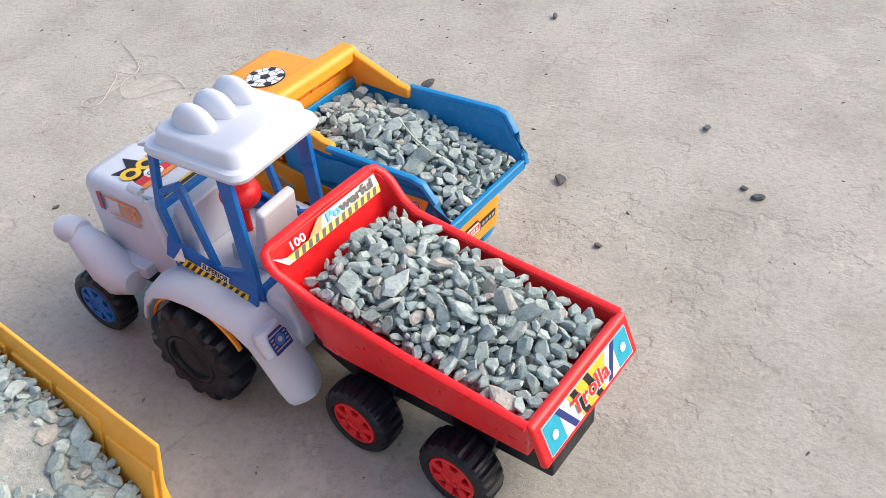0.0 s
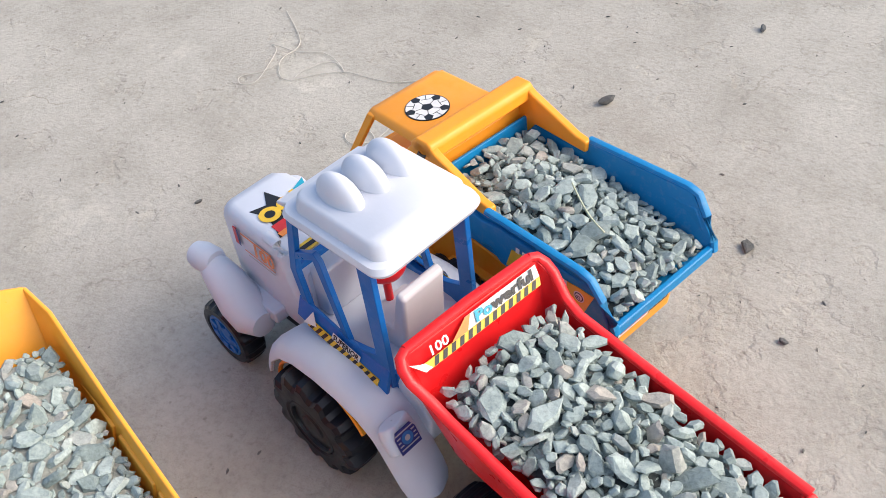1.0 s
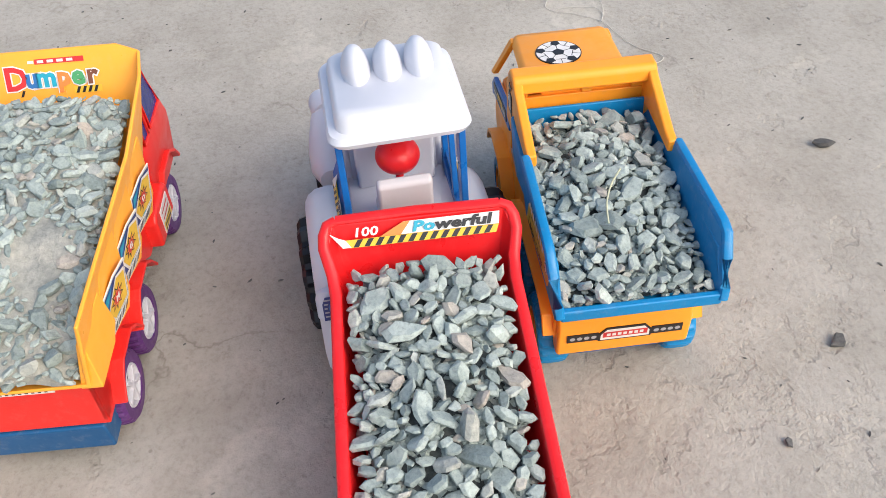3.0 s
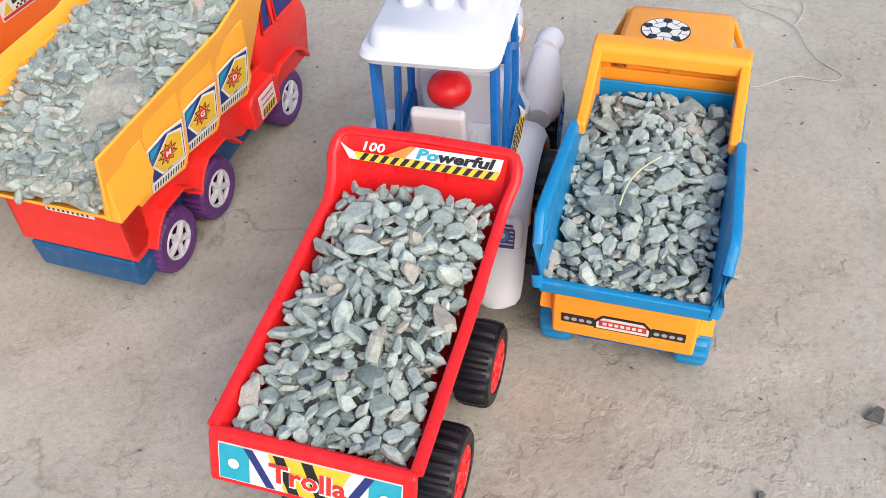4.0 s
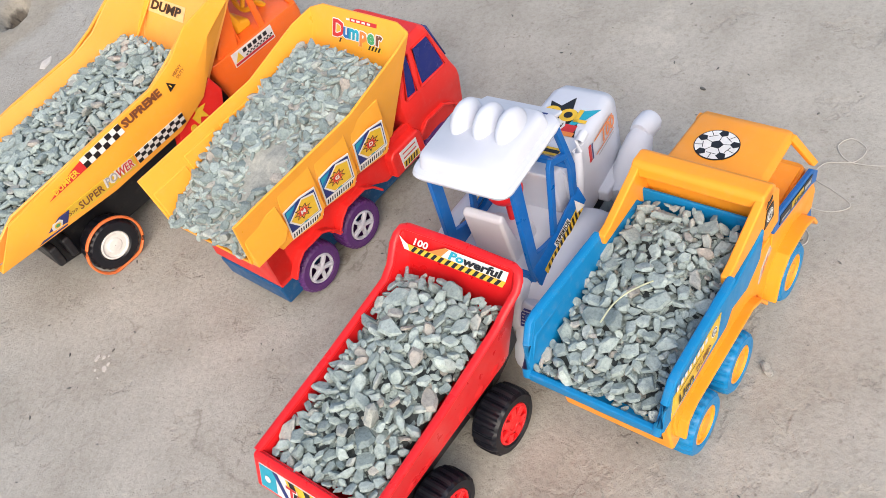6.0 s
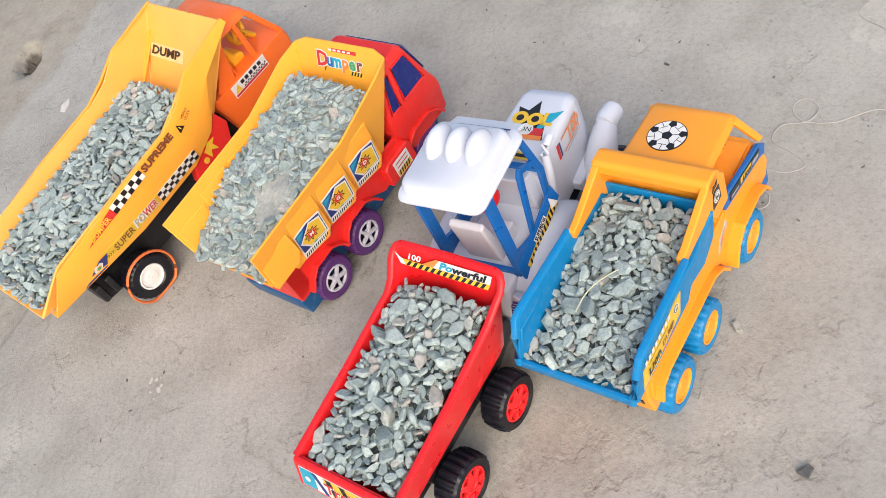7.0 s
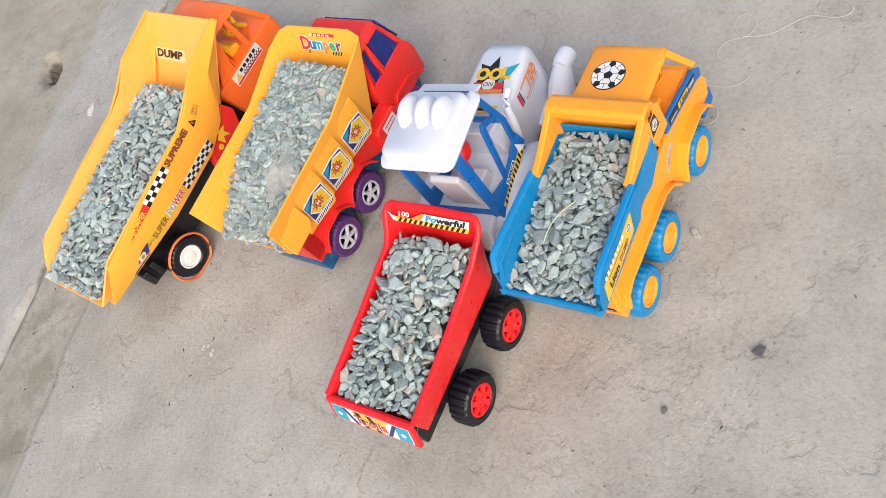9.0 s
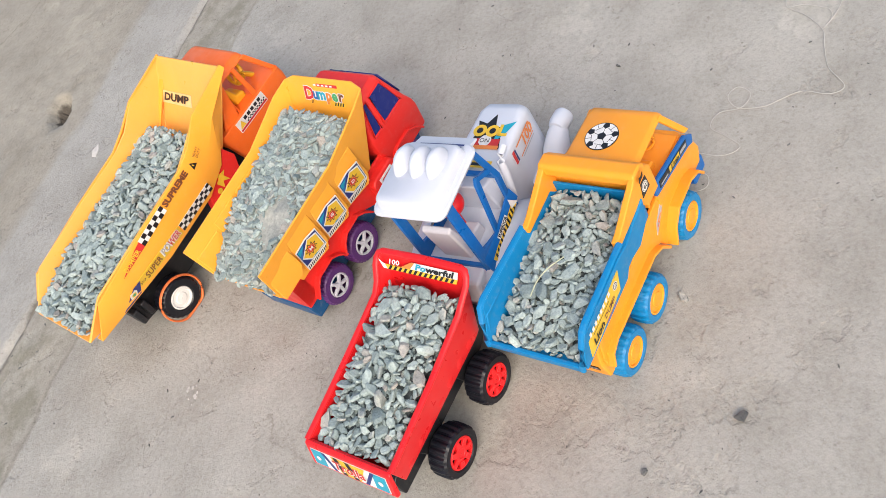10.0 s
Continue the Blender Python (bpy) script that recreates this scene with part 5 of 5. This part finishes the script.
# ---- big yellow dump truck ----
def big_dumper():
    t = thing("toy_dump_truck", BIG, "large yellow toy dump truck with an orange-red cab and printed sides", "toy truck")
    S = [(0.002, 0.098, 0.064, 0.042, 0.128, 0.0720), (0.050, 0.090, 0.061, 0.052, 0.134, 0.0725), (0.150, 0.088, 0.060, 0.150, 0.143, 0.0725), (0.235, 0.088, 0.060, 0.238, 0.150, 0.0720),
         (0.262, 0.090, 0.060, 0.268, 0.160, 0.0690), (0.285, 0.094, 0.060, 0.305, 0.180, 0.0710), (0.300, 0.100, 0.060, 0.382, 0.192, 0.0720)]
    bm = bmesh.new()
    tub(bm, S, True)
    part("bed", bm, YELLOW2, t, "yellow plastic tipper bed", bevel=0.001, solid=0.0028)
    for s in (1, -1):
        # outer side: a printed upper face and a lower one that tucks in
        bm = bmesh.new()
        up = [(0.044, 0.1285), (0.150, 0.1425), (0.238, 0.1500), (0.270, 0.1610), (0.306, 0.1810), (0.383, 0.1930)]
        mid = [(0.016, 0.102), (0.150, 0.115), (0.245, 0.1200), (0.283, 0.1330), (0.322, 0.1600), (0.384, 0.1885)]
        low = [(0.012, 0.0915), (0.150, 0.083), (0.245, 0.088), (0.286, 0.104), (0.322, 0.138), (0.378, 0.183)]
        rows = [[bm.verts.new((px, s * (y - (0.004 if k == 4 else 0.006 if k == 5 else 0)), pz)) for k, (px, pz) in enumerate(line)] for line, y in ((up, 0.0735), (up, 0.0760), (mid, 0.0800), (low, 0.0740), (low, 0.0630))]
        for a, b in zip(rows, rows[1:]):
            for k in range(5):
                bm.faces.new((a[k], a[k + 1], b[k + 1], b[k]))
        part("side_wall", bm, YELLOW, t, bevel=0.0012, solid=0.0022)
    # print on both outer faces
        def face(xa, f0, f1):
            def at(x, f):
                def on(line):
                    for (xa_, za_), (xb_, zb_) in zip(line, line[1:]):
                        if xa_ <= x <= xb_:
                            return za_ + (zb_ - za_) * (x - xa_) / (xb_ - xa_)
                    return line[-1][1]
                zu, zm, zl = on(up), on(mid), on(low)
                if f >= 0:
                    return Vector((x, s * (0.0800 + (0.0760 - 0.0800) * f + 0.0018), zm + (zu - zm) * f))
                return Vector((x, s * (0.0800 + (0.0740 - 0.0800) * -f + 0.0018), zm + (zl - zm) * -f))
            return at
        at = face(0, 0, 1)
        def strip(x0, x1, f0):
            return plane_frame(at(x0, f0), at(x1, f0), at(x0, f0 + 0.5)) if s < 0 else plane_frame(at(x1, f0), at(x0, f0), at(x1, f0 + 0.5))
        m = strip(0.088, 0.173, 0.50) @ Matrix.Diagonal((1.24, 1.1, 1, 1))
        sticker(t, m, [(I_WHITE, [rect(0.040, 0.001, 0.083, 0.0115)]), (I_RED, [[(0.0, 0.002), (0.040, 0.001), (0.040, 0.0105), (0.030, 0.0095)]]), (I_BLACK, checks(0.040, 0.083, 0.001, 0.0115, 8, 2))], "red and checkered side strip")
        lettering(t, "DUMPER", m, 0.008, I_YELLOW, 0.020, 0.0050, 0.0008, 0.026, 0, 0.0002)
        m = strip(0.192, 0.244, 0.50)
        lettering(t, "SUPREME", m, 0.0115, I_BROWN, 0.027, 0.0080, 0.0006, 0.053, 0, 0.0006)
        m = strip(0.254, 0.272, 0.42)
        sticker(t, m, [(I_BLACK, [[(0.0, 0.0), (0.010, 0.0), (0.005, 0.010)]]), (I_YELLOW, [rect(0.0045, 0.0022, 0.0055, 0.0062)])], "black warning triangle")
        lettering(t, "HEAVY", m, 0.0050, I_BROWN, 0.022, 0.0080, 0.0006, 0.014)
        lettering(t, "DUTY", m, 0.0050, I_BROWN, 0.022, 0.0030, 0.0006, 0.012)
        m = strip(0.055, 0.088, -0.92)
        st = sticker(t, m, [(I_NAVY, [[(0.0, 0.0), (0.034, 0.0), (0.042, 0.018), (0.030, 0.018)] if s < 0 else [(0.034, 0.0), (0.0, 0.0), (-0.008, 0.018), (0.004, 0.018)]]), (I_WHITE, [[(0.022, 0.003), (0.029, 0.005), (0.032, 0.012), (0.029, 0.016), (0.0255, 0.015), (0.021, 0.016), (0.0185, 0.011), (0.0185, 0.006)]]), (I_YELLOW, [disc(0.0252, 0.0095, 0.0038)]), (I_GREEN, [disc(0.0252, 0.0095, 0.0024)])], "navy shield sticker")
        m = strip(0.095, 0.186, -0.80)
        st = sticker(t, m, [(I_YELLOW, [rect(0.0, -0.001, 0.088, 0.0165)])], "bright yellow name strip")
        lettering(st, ">>>", m, 0.010, I_BROWN, 0.006, 0.0075, 0.0009, 0.010)
        lettering(st, "SUPER", m, 0.0150, I_BROWN, 0.029, 0.0075, 0.0009, 0.031, 0, 0.0002)
        lettering(st, "POWER", m, 0.0165, I_WHITE, 0.066, 0.0090, 0.0009, 0.039, 0.1, 0.0012)
        lettering(st, "PO", m, 0.0165, I_GREY, 0.0560, 0.0090, 0.0011, 0.0145, 0.1, 0.0003)
        lettering(st, "WER", m, 0.0165, I_RED, 0.0740, 0.0090, 0.0011, 0.021, 0.1, 0.0003)
        m = strip(0.186, 0.240, -0.80)
        sticker(t, m, [(I_WHITE, [rect(0.0, 0.0, 0.068, 0.0145)]), (I_BLACK, checks(0.0, 0.068, 0.0, 0.0145, 11, 3))], "black and white check strip")
        # red printed wedge below the bed
        m = plane_frame((0.246, s * 0.0745, 0.070), (0.300, s * 0.0745, 0.080), (0.246, s * 0.0745, 0.10)) if s < 0 else plane_frame((0.300, s * 0.0745, 0.080), (0.246, s * 0.0745, 0.070), (0.300, s * 0.0745, 0.10))
        bm = bmesh.new()
        prism(bm, [(0.236, 0.062), (0.244, 0.088), (0.284, 0.100), (0.304, 0.116), (0.312, 0.094), (0.300, 0.066)], s * 0.058, s * 0.0715)
        w = part("wedge_panel", bm, RED2, t, "red panel with yellow print", bevel=0.0015)
        m = plane_frame((0.246, s * 0.0718, 0.066), (0.300, s * 0.0718, 0.074), (0.246, s * 0.0718, 0.10)) if s < 0 else plane_frame((0.300, s * 0.0718, 0.074), (0.246, s * 0.0718, 0.066), (0.300, s * 0.0718, 0.10))
        sticker(w, m, [(I_YELLOW, [disc(0.016, 0.010, 0.0042, 8), [(0.024, 0.006), (0.030, 0.014), (0.038, 0.006), (0.036, 0.018), (0.043, 0.022), (0.034, 0.024), (0.031, 0.031), (0.028, 0.022), (0.021, 0.020)]])], "yellow printed shapes")
        # wheels
        for x in (0.115, 0.345):
            wheel(t, x, s * 0.0640, 0.0300, 0.024, RUBBER, I_WHITE, 24, 0.03, 5, 0.56, "plain", s, "black plastic tyre with an orange band", "white plastic hub")
            bm = bmesh.new()
            tube(bm, [(x + 0.0326 * math.cos(a), s * 0.0745, 0.0300 + max(-0.0284, 0.0326 * math.sin(a))) for a in [2 * math.pi * k / 32 for k in range(33)]], 0.0016, 6, 1.4)
            part("tyre_band", bm, RINGORANGE, t, "orange rubber band round the tyre")
    bm = bmesh.new()
    prism(bm, [(0.062, 0.030), (0.060, 0.086), (0.400, 0.090), (0.430, 0.066), (0.430, 0.026), (0.120, 0.022)], -0.046, 0.046)
    part("chassis", bm, BLACK, t, "black plastic chassis", bevel=0.003)
    for s in (1, -1):
        for x in (0.066, 0.082):
            bm = bmesh.new()
            box(bm, x - 0.006, x + 0.004, s * 0.036, s * 0.060, 0.040, 0.066)
            part("bracket", bm, BLACK, t, bevel=0.003)
    # cab with open windows
    bm = bmesh.new()
    loft(bm, [[(x, y, z) for x, y in rounded((x1 - x0) / 2, w, 0.007, 3, (x0 + x1) / 2)] for z, x0, x1, w in ((0.045, 0.330, 0.452, 0.056), (0.100, 0.318, 0.456, 0.058), (0.113, 0.318, 0.454, 0.058))])
    part("cab", bm, ORANGERED, t, "orange-red plastic cab", bevel=0.001)
    bm = bmesh.new()
    loft(bm, [[(x, y, z) for x, y in rounded((x1 - x0) / 2, w, 0.008, 3, (x0 + x1) / 2)] for z, x0, x1, w in ((0.162, 0.366, 0.428, 0.052), (0.169, 0.368, 0.425, 0.051), (0.172, 0.373, 0.419, 0.047))])
    part("cab_roof", bm, ORANGERED, t, angle=50)
    bm = bmesh.new()
    box(bm, 0.366, 0.369, -0.050, 0.050, 0.112, 0.163)
    part("cab_back", bm, ORANGERED, t)
    for s in (1, -1):
        for pts in ([(0.330, 0.110), (0.366, 0.164), (0.374, 0.164), (0.362, 0.110)], [(0.398, 0.110), (0.396, 0.164), (0.403, 0.164), (0.406, 0.110)], [(0.447, 0.110), (0.418, 0.164), (0.427, 0.164), (0.455, 0.110)]):
            bm = bmesh.new()
            prism(bm, pts, s * 0.0495, s * 0.0540)
            part("post", bm, ORANGERED, t, bevel=0.0015)
        m = plane_frame((0.346, s * 0.0584, 0.094), (0.446, s * 0.0584, 0.094), (0.346, s * 0.0584, 0.12)) if s < 0 else plane_frame((0.446, s * 0.0584, 0.094), (0.346, s * 0.0584, 0.094), (0.446, s * 0.0584, 0.12))
        st = sticker(t, m, [(I_WHITE, [rect(0.0, 0.0, 0.062, 0.017)]), (I_RED, [rect(0.001, 0.001, 0.061, 0.004)]), (I_BLACK, checks(0.018, 0.060, 0.0045, 0.0085, 16, 2) + [rect(0.016 + 0.008 * k, 0.010, 0.0215 + 0.008 * k, 0.0150) for k in range(5)]), (I_YELLOW, [[(0.002, 0.005), (0.014, 0.005), (0.010, 0.015)]])], "white printed cab strip")
    bm = bmesh.new()
    prism(bm, [(0.376, 0.112), (0.372, 0.142), (0.379, 0.144), (0.386, 0.126), (0.398, 0.122), (0.398, 0.112)], -0.040, -0.008)
    prism(bm, [(0.376, 0.112), (0.372, 0.142), (0.379, 0.144), (0.386, 0.126), (0.398, 0.122), (0.398, 0.112)], 0.008, 0.040)
    part("seats", bm, DRIVER, t, "yellow moulded seats", bevel=0.004, segs=3)
    bm = bmesh.new()
    tube(bm, [(0.412 + 0.007 * math.sin(a), -0.022 + 0.019 * math.cos(a), 0.139 + 0.015 * math.sin(a)) for a in [2 * math.pi * k / 24 for k in range(25)]], 0.0032, 8)
    tube(bm, [(0.405, -0.022, 0.124), (0.412, -0.022, 0.139), (0.419, -0.022, 0.154)], 0.0026, 8)
    tube(bm, [(0.412, -0.041, 0.139), (0.412, -0.022, 0.139), (0.412, -0.003, 0.139)], 0.0026, 8)
    tube(bm, [(0.412, -0.022, 0.139), (0.432, -0.022, 0.112)], 0.004, 8)
    part("steering_wheel", bm, DRIVER, t, "yellow steering wheel")
    # print on the headboard
    P = lambda y, k: Vector((0.300 + 0.082 * k - 0.0012, y, 0.100 + 0.092 * k + 0.0016))
    m = plane_frame(P(0.064, 0.48), P(-0.038, 0.48), P(0.064, 0.86)) @ Matrix.Translation((-0.004, 0.0, 0.0006)) @ Matrix.Diagonal((1.06, 0.82, 1, 1))
    st = sticker(t, m, [(I_CREAM, [rect(0.004, 0.0, 0.070, 0.021)])], "pale cream sticker with black letters")
    lettering(st, "DUMP", m, 0.0180, I_BROWN, 0.037, 0.0105, 0.0009, 0.054, 0.15, 0.0008)
    lettering(st, "DUMP", m, 0.0180, I_BLACK, 0.037, 0.0105, 0.0011, 0.053, 0.15, 0.0004)
    return t


big_dumper()

# ---- the four loads of gravel ----
lerp = lambda a, b, k: a + (b - a) * max(0.0, min(1.0, k))
# all but the stone-dust load lie on a bed painted dark as gap shade
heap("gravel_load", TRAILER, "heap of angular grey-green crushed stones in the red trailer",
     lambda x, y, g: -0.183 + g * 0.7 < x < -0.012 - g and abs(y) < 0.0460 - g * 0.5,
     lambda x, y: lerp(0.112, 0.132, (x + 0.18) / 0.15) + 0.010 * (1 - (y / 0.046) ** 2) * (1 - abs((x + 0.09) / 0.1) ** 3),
     (-0.183, -0.012), (-0.046, 0.046), [(0.0092, 0.0118, 0.0004), (0.0056, 0.0078, 0.011), (0.0036, 0.0056, 0.9886)], 20000, 11, GAP_SHADE)
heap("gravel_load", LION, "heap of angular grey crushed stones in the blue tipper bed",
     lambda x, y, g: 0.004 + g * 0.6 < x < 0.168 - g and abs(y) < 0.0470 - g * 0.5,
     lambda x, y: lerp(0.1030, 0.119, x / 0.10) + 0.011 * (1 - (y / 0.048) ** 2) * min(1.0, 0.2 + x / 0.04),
     (0.006, 0.170), (-0.048, 0.048), [(0.0088, 0.0108, 0.0005), (0.0058, 0.0080, 0.012), (0.0035, 0.0054, 0.9875)], 18000, 12, GAP_SHADE)
heap("gravel_load", DUMPER, "fine grey gravel and stone dust heaped in the yellow tipper bed",
     lambda x, y, g: -0.001 + g * 0.3 < x < 0.216 - g and abs(y) < lerp(0.054, 0.0600, x / 0.06) - g * 0.85,
     lambda x, y: lerp(0.1085, 0.144, x / 0.085) + lerp(0.0, 0.012, (x - 0.12) / 0.08) + 0.011 * (1 - (y / 0.062) ** 2) - 0.005 * math.exp(-((x - 0.09) / 0.045) ** 2 - ((y + 0.022) / 0.028) ** 2),
     (-0.001, 0.222), (-0.064, 0.064), [(0.0058, 0.0080, 0.035), (0.0036, 0.0054, 0.285), (0.0020, 0.0034, 0.68)], 40000, 13, FINES, 300, 0.92,
     lambda x, y: 1.0 - 0.90 * math.exp(-((x - 0.075) / 0.062) ** 2 - ((y + 0.026) / 0.032) ** 2) - 0.45 * math.exp(-(x / 0.022) ** 2))
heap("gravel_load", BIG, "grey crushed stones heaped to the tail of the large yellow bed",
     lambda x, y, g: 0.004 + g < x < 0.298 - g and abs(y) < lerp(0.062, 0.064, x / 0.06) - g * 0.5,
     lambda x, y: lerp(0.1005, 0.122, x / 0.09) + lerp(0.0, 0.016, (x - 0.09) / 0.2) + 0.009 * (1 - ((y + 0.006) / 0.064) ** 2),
     (0.002, 0.300), (-0.064, 0.064), [(0.0064, 0.0088, 0.05), (0.0042, 0.0060, 0.33), (0.0026, 0.0040, 0.62)], 26000, 14, GAP_SHADE, 300)


# ---- thread, straw, loose stones ----
def strand(name, pts, r, mat, label, category, n=6):
    """A thin strand, smoothed through its points."""
    P = [Vector(p) for p in pts]
    out = []
    for i in range(len(P) - 1):
        p0, p1, p2, p3 = P[max(i - 1, 0)], P[i], P[i + 1], P[min(i + 2, len(P) - 1)]
        for k in range(n):
            u = k / n
            out.append(0.5 * (2 * p1 + (p2 - p0) * u + (2 * p0 - 5 * p1 + 4 * p2 - p3) * u * u + (3 * p1 - p0 - 3 * p2 + p3) * u ** 3))
    out.append(P[-1])
    bm = bmesh.new()
    tube(bm, out, r, 5)
    return tagged(part(name, bm, mat, None, angle=80), label, category)


Z = 0.0010
flat = lambda pts: [(x, y, Z) for x, y in pts]
strand("thread", [(-0.205, 0.215, 0.020)] + flat([(-0.214, 0.232), (-0.213, 0.243), (-0.206, 0.256), (-0.192, 0.257), (-0.186, 0.245), (-0.190, 0.228), (-0.215, 0.222), (-0.238, 0.232), (-0.233, 0.267), (-0.244, 0.285), (-0.260, 0.268), (-0.274, 0.249), (-0.294, 0.255),
                  (-0.300, 0.279), (-0.319, 0.287), (-0.331, 0.272), (-0.318, 0.262), (-0.300, 0.275), (-0.299, 0.303), (-0.308, 0.321), (-0.317, 0.342), (-0.310, 0.370), (-0.320, 0.384), (-0.348, 0.366), (-0.380, 0.359), (-0.406, 0.355), (-0.432, 0.335), (-0.449, 0.313),
                  (-0.466, 0.313), (-0.488, 0.337), (-0.495, 0.376), (-0.560, 0.420)]),
       0.00046, THREAD, "thin pale cotton thread lying loose in loops on the concrete", "thread")
strand("thread", flat([(-0.449, 0.318), (-0.450, 0.330), (-0.444, 0.348), (-0.437, 0.360), (-0.423, 0.363), (-0.408, 0.355), (-0.419, 0.362), (-0.436, 0.369), (-0.454, 0.372), (-0.470, 0.366), (-0.486, 0.358), (-0.520, 0.356), (-0.508, 0.350), (-0.495, 0.325),
                       (-0.482, 0.292), (-0.491, 0.279), (-0.503, 0.284), (-0.503, 0.293), (-0.491, 0.307), (-0.485, 0.330)]),
       0.00042, THREAD, "thin pale thread tangled in a loop on the concrete", "thread")
strand("straw", [LION @ Vector(p) for p in ((0.088, -0.006, 0.1390), (0.072, 0.004, 0.1400), (0.058, 0.010, 0.1375), (0.044, 0.012, 0.1335))], 0.0007, STRAW, "short dry pale straw lying on the gravel", "straw")

LOOSE = [(-0.135, 0.447, 0.0105, PEBBLE), (0.0675, 0.328, 0.0075, PEBBLE), (0.1305, 0.248, 0.0045, PEBBLE), (-0.054, 0.254, 0.0085, STONE), (0.175, 0.460, 0.006, PEBBLE), (0.230, 0.373, 0.0045, PEBBLE), (0.245, 0.362, 0.0060, PEBBLE), (-0.383, 0.118, 0.0040, PEBBLE), (-0.057, 0.649, 0.0060, PEBBLE)]
for k, (x, y, s, mat) in enumerate(LOOSE):
    ob = new("pebble", stone_mesh(700 + k, mat, 0.5, "pebble"))
    ob.matrix_basis = Matrix.LocRotScale((x, y, s * 0.30), Euler((radians(6), radians(-5), 0.9 * k + 1.1)), (s, s * 0.8, s * 0.9))
    tagged(ob, "small dark grey stone lying on the concrete" if mat is PEBBLE else "flat grey stone chip lying on the concrete", "pebble", "loose pebbles")

bm = bmesh.new()
loft(bm, [[(x, y, 0.0005) for x, y in ((0.0, -0.008), (0.016, -0.005), (0.020, 0.006), (0.006, 0.010), (-0.014, 0.005))], [(x * 0.8, y * 0.8, 0.0022) for x, y in ((0.0, -0.008), (0.016, -0.005), (0.020, 0.006), (0.006, 0.010), (-0.014, 0.005))]])
scrap = part("plaster_flake", bm, I_PALE, None, bevel=0.0005)
scrap.matrix_world = pose(-0.313, -0.832, 0.0, 0, 0, 20)
tagged(scrap, "small flat white plaster flake on the concrete", "flake")

rs = random.Random(5)
bm = bmesh.new()
for k in range(9):
    cx, cy, r = rs.gauss(0, 0.006), rs.gauss(0, 0.005), rs.uniform(0.0010, 0.0026)
    ring = [(cx + r * rs.uniform(0.7, 1.2) * math.cos(a), cy + r * rs.uniform(0.7, 1.2) * math.sin(a)) for a in [math.pi * i / 4 for i in range(8)]]
    loft(bm, [[(x, y, 0.0) for x, y in ring], [(x * 0.96 + cx * 0.04, y * 0.96 + cy * 0.04, 0.0009) for x, y in ring]])
splash = part("paint_splash", bm, I_PALE, None)
splash.matrix_world = pose(0.1085, -0.3476, -0.0004)
tagged(splash, "small dried white paint splash on the concrete", "paint splash")
CRUMB = stone_mesh(801, PEBBLE, 0.6, "grit")
grit_v, grit_f = [], []
for k in range(420):
    x, y, r = rs.uniform(-0.75, 0.45), rs.uniform(-0.75, 0.75), rs.choice((0.0006, 0.0008, 0.0011, 0.0016))
    q = Matrix.LocRotScale((x, y, r * 0.15), Euler((0.2, 0.1, rs.uniform(0, 6))), (r * 1.3, r, r))
    n0 = len(grit_v)
    grit_v.extend(q @ v.co for v in CRUMB.vertices)
    grit_f.extend([n0 + i for i in p.vertices] for p in CRUMB.polygons)
me = bpy.data.meshes.new("grit")
me.from_pydata(grit_v, [], grit_f)
me.materials.append(PEBBLE)
tagged(new("grit", me), "fine dark grit scattered over the concrete floor", "grit", kind="stuff")
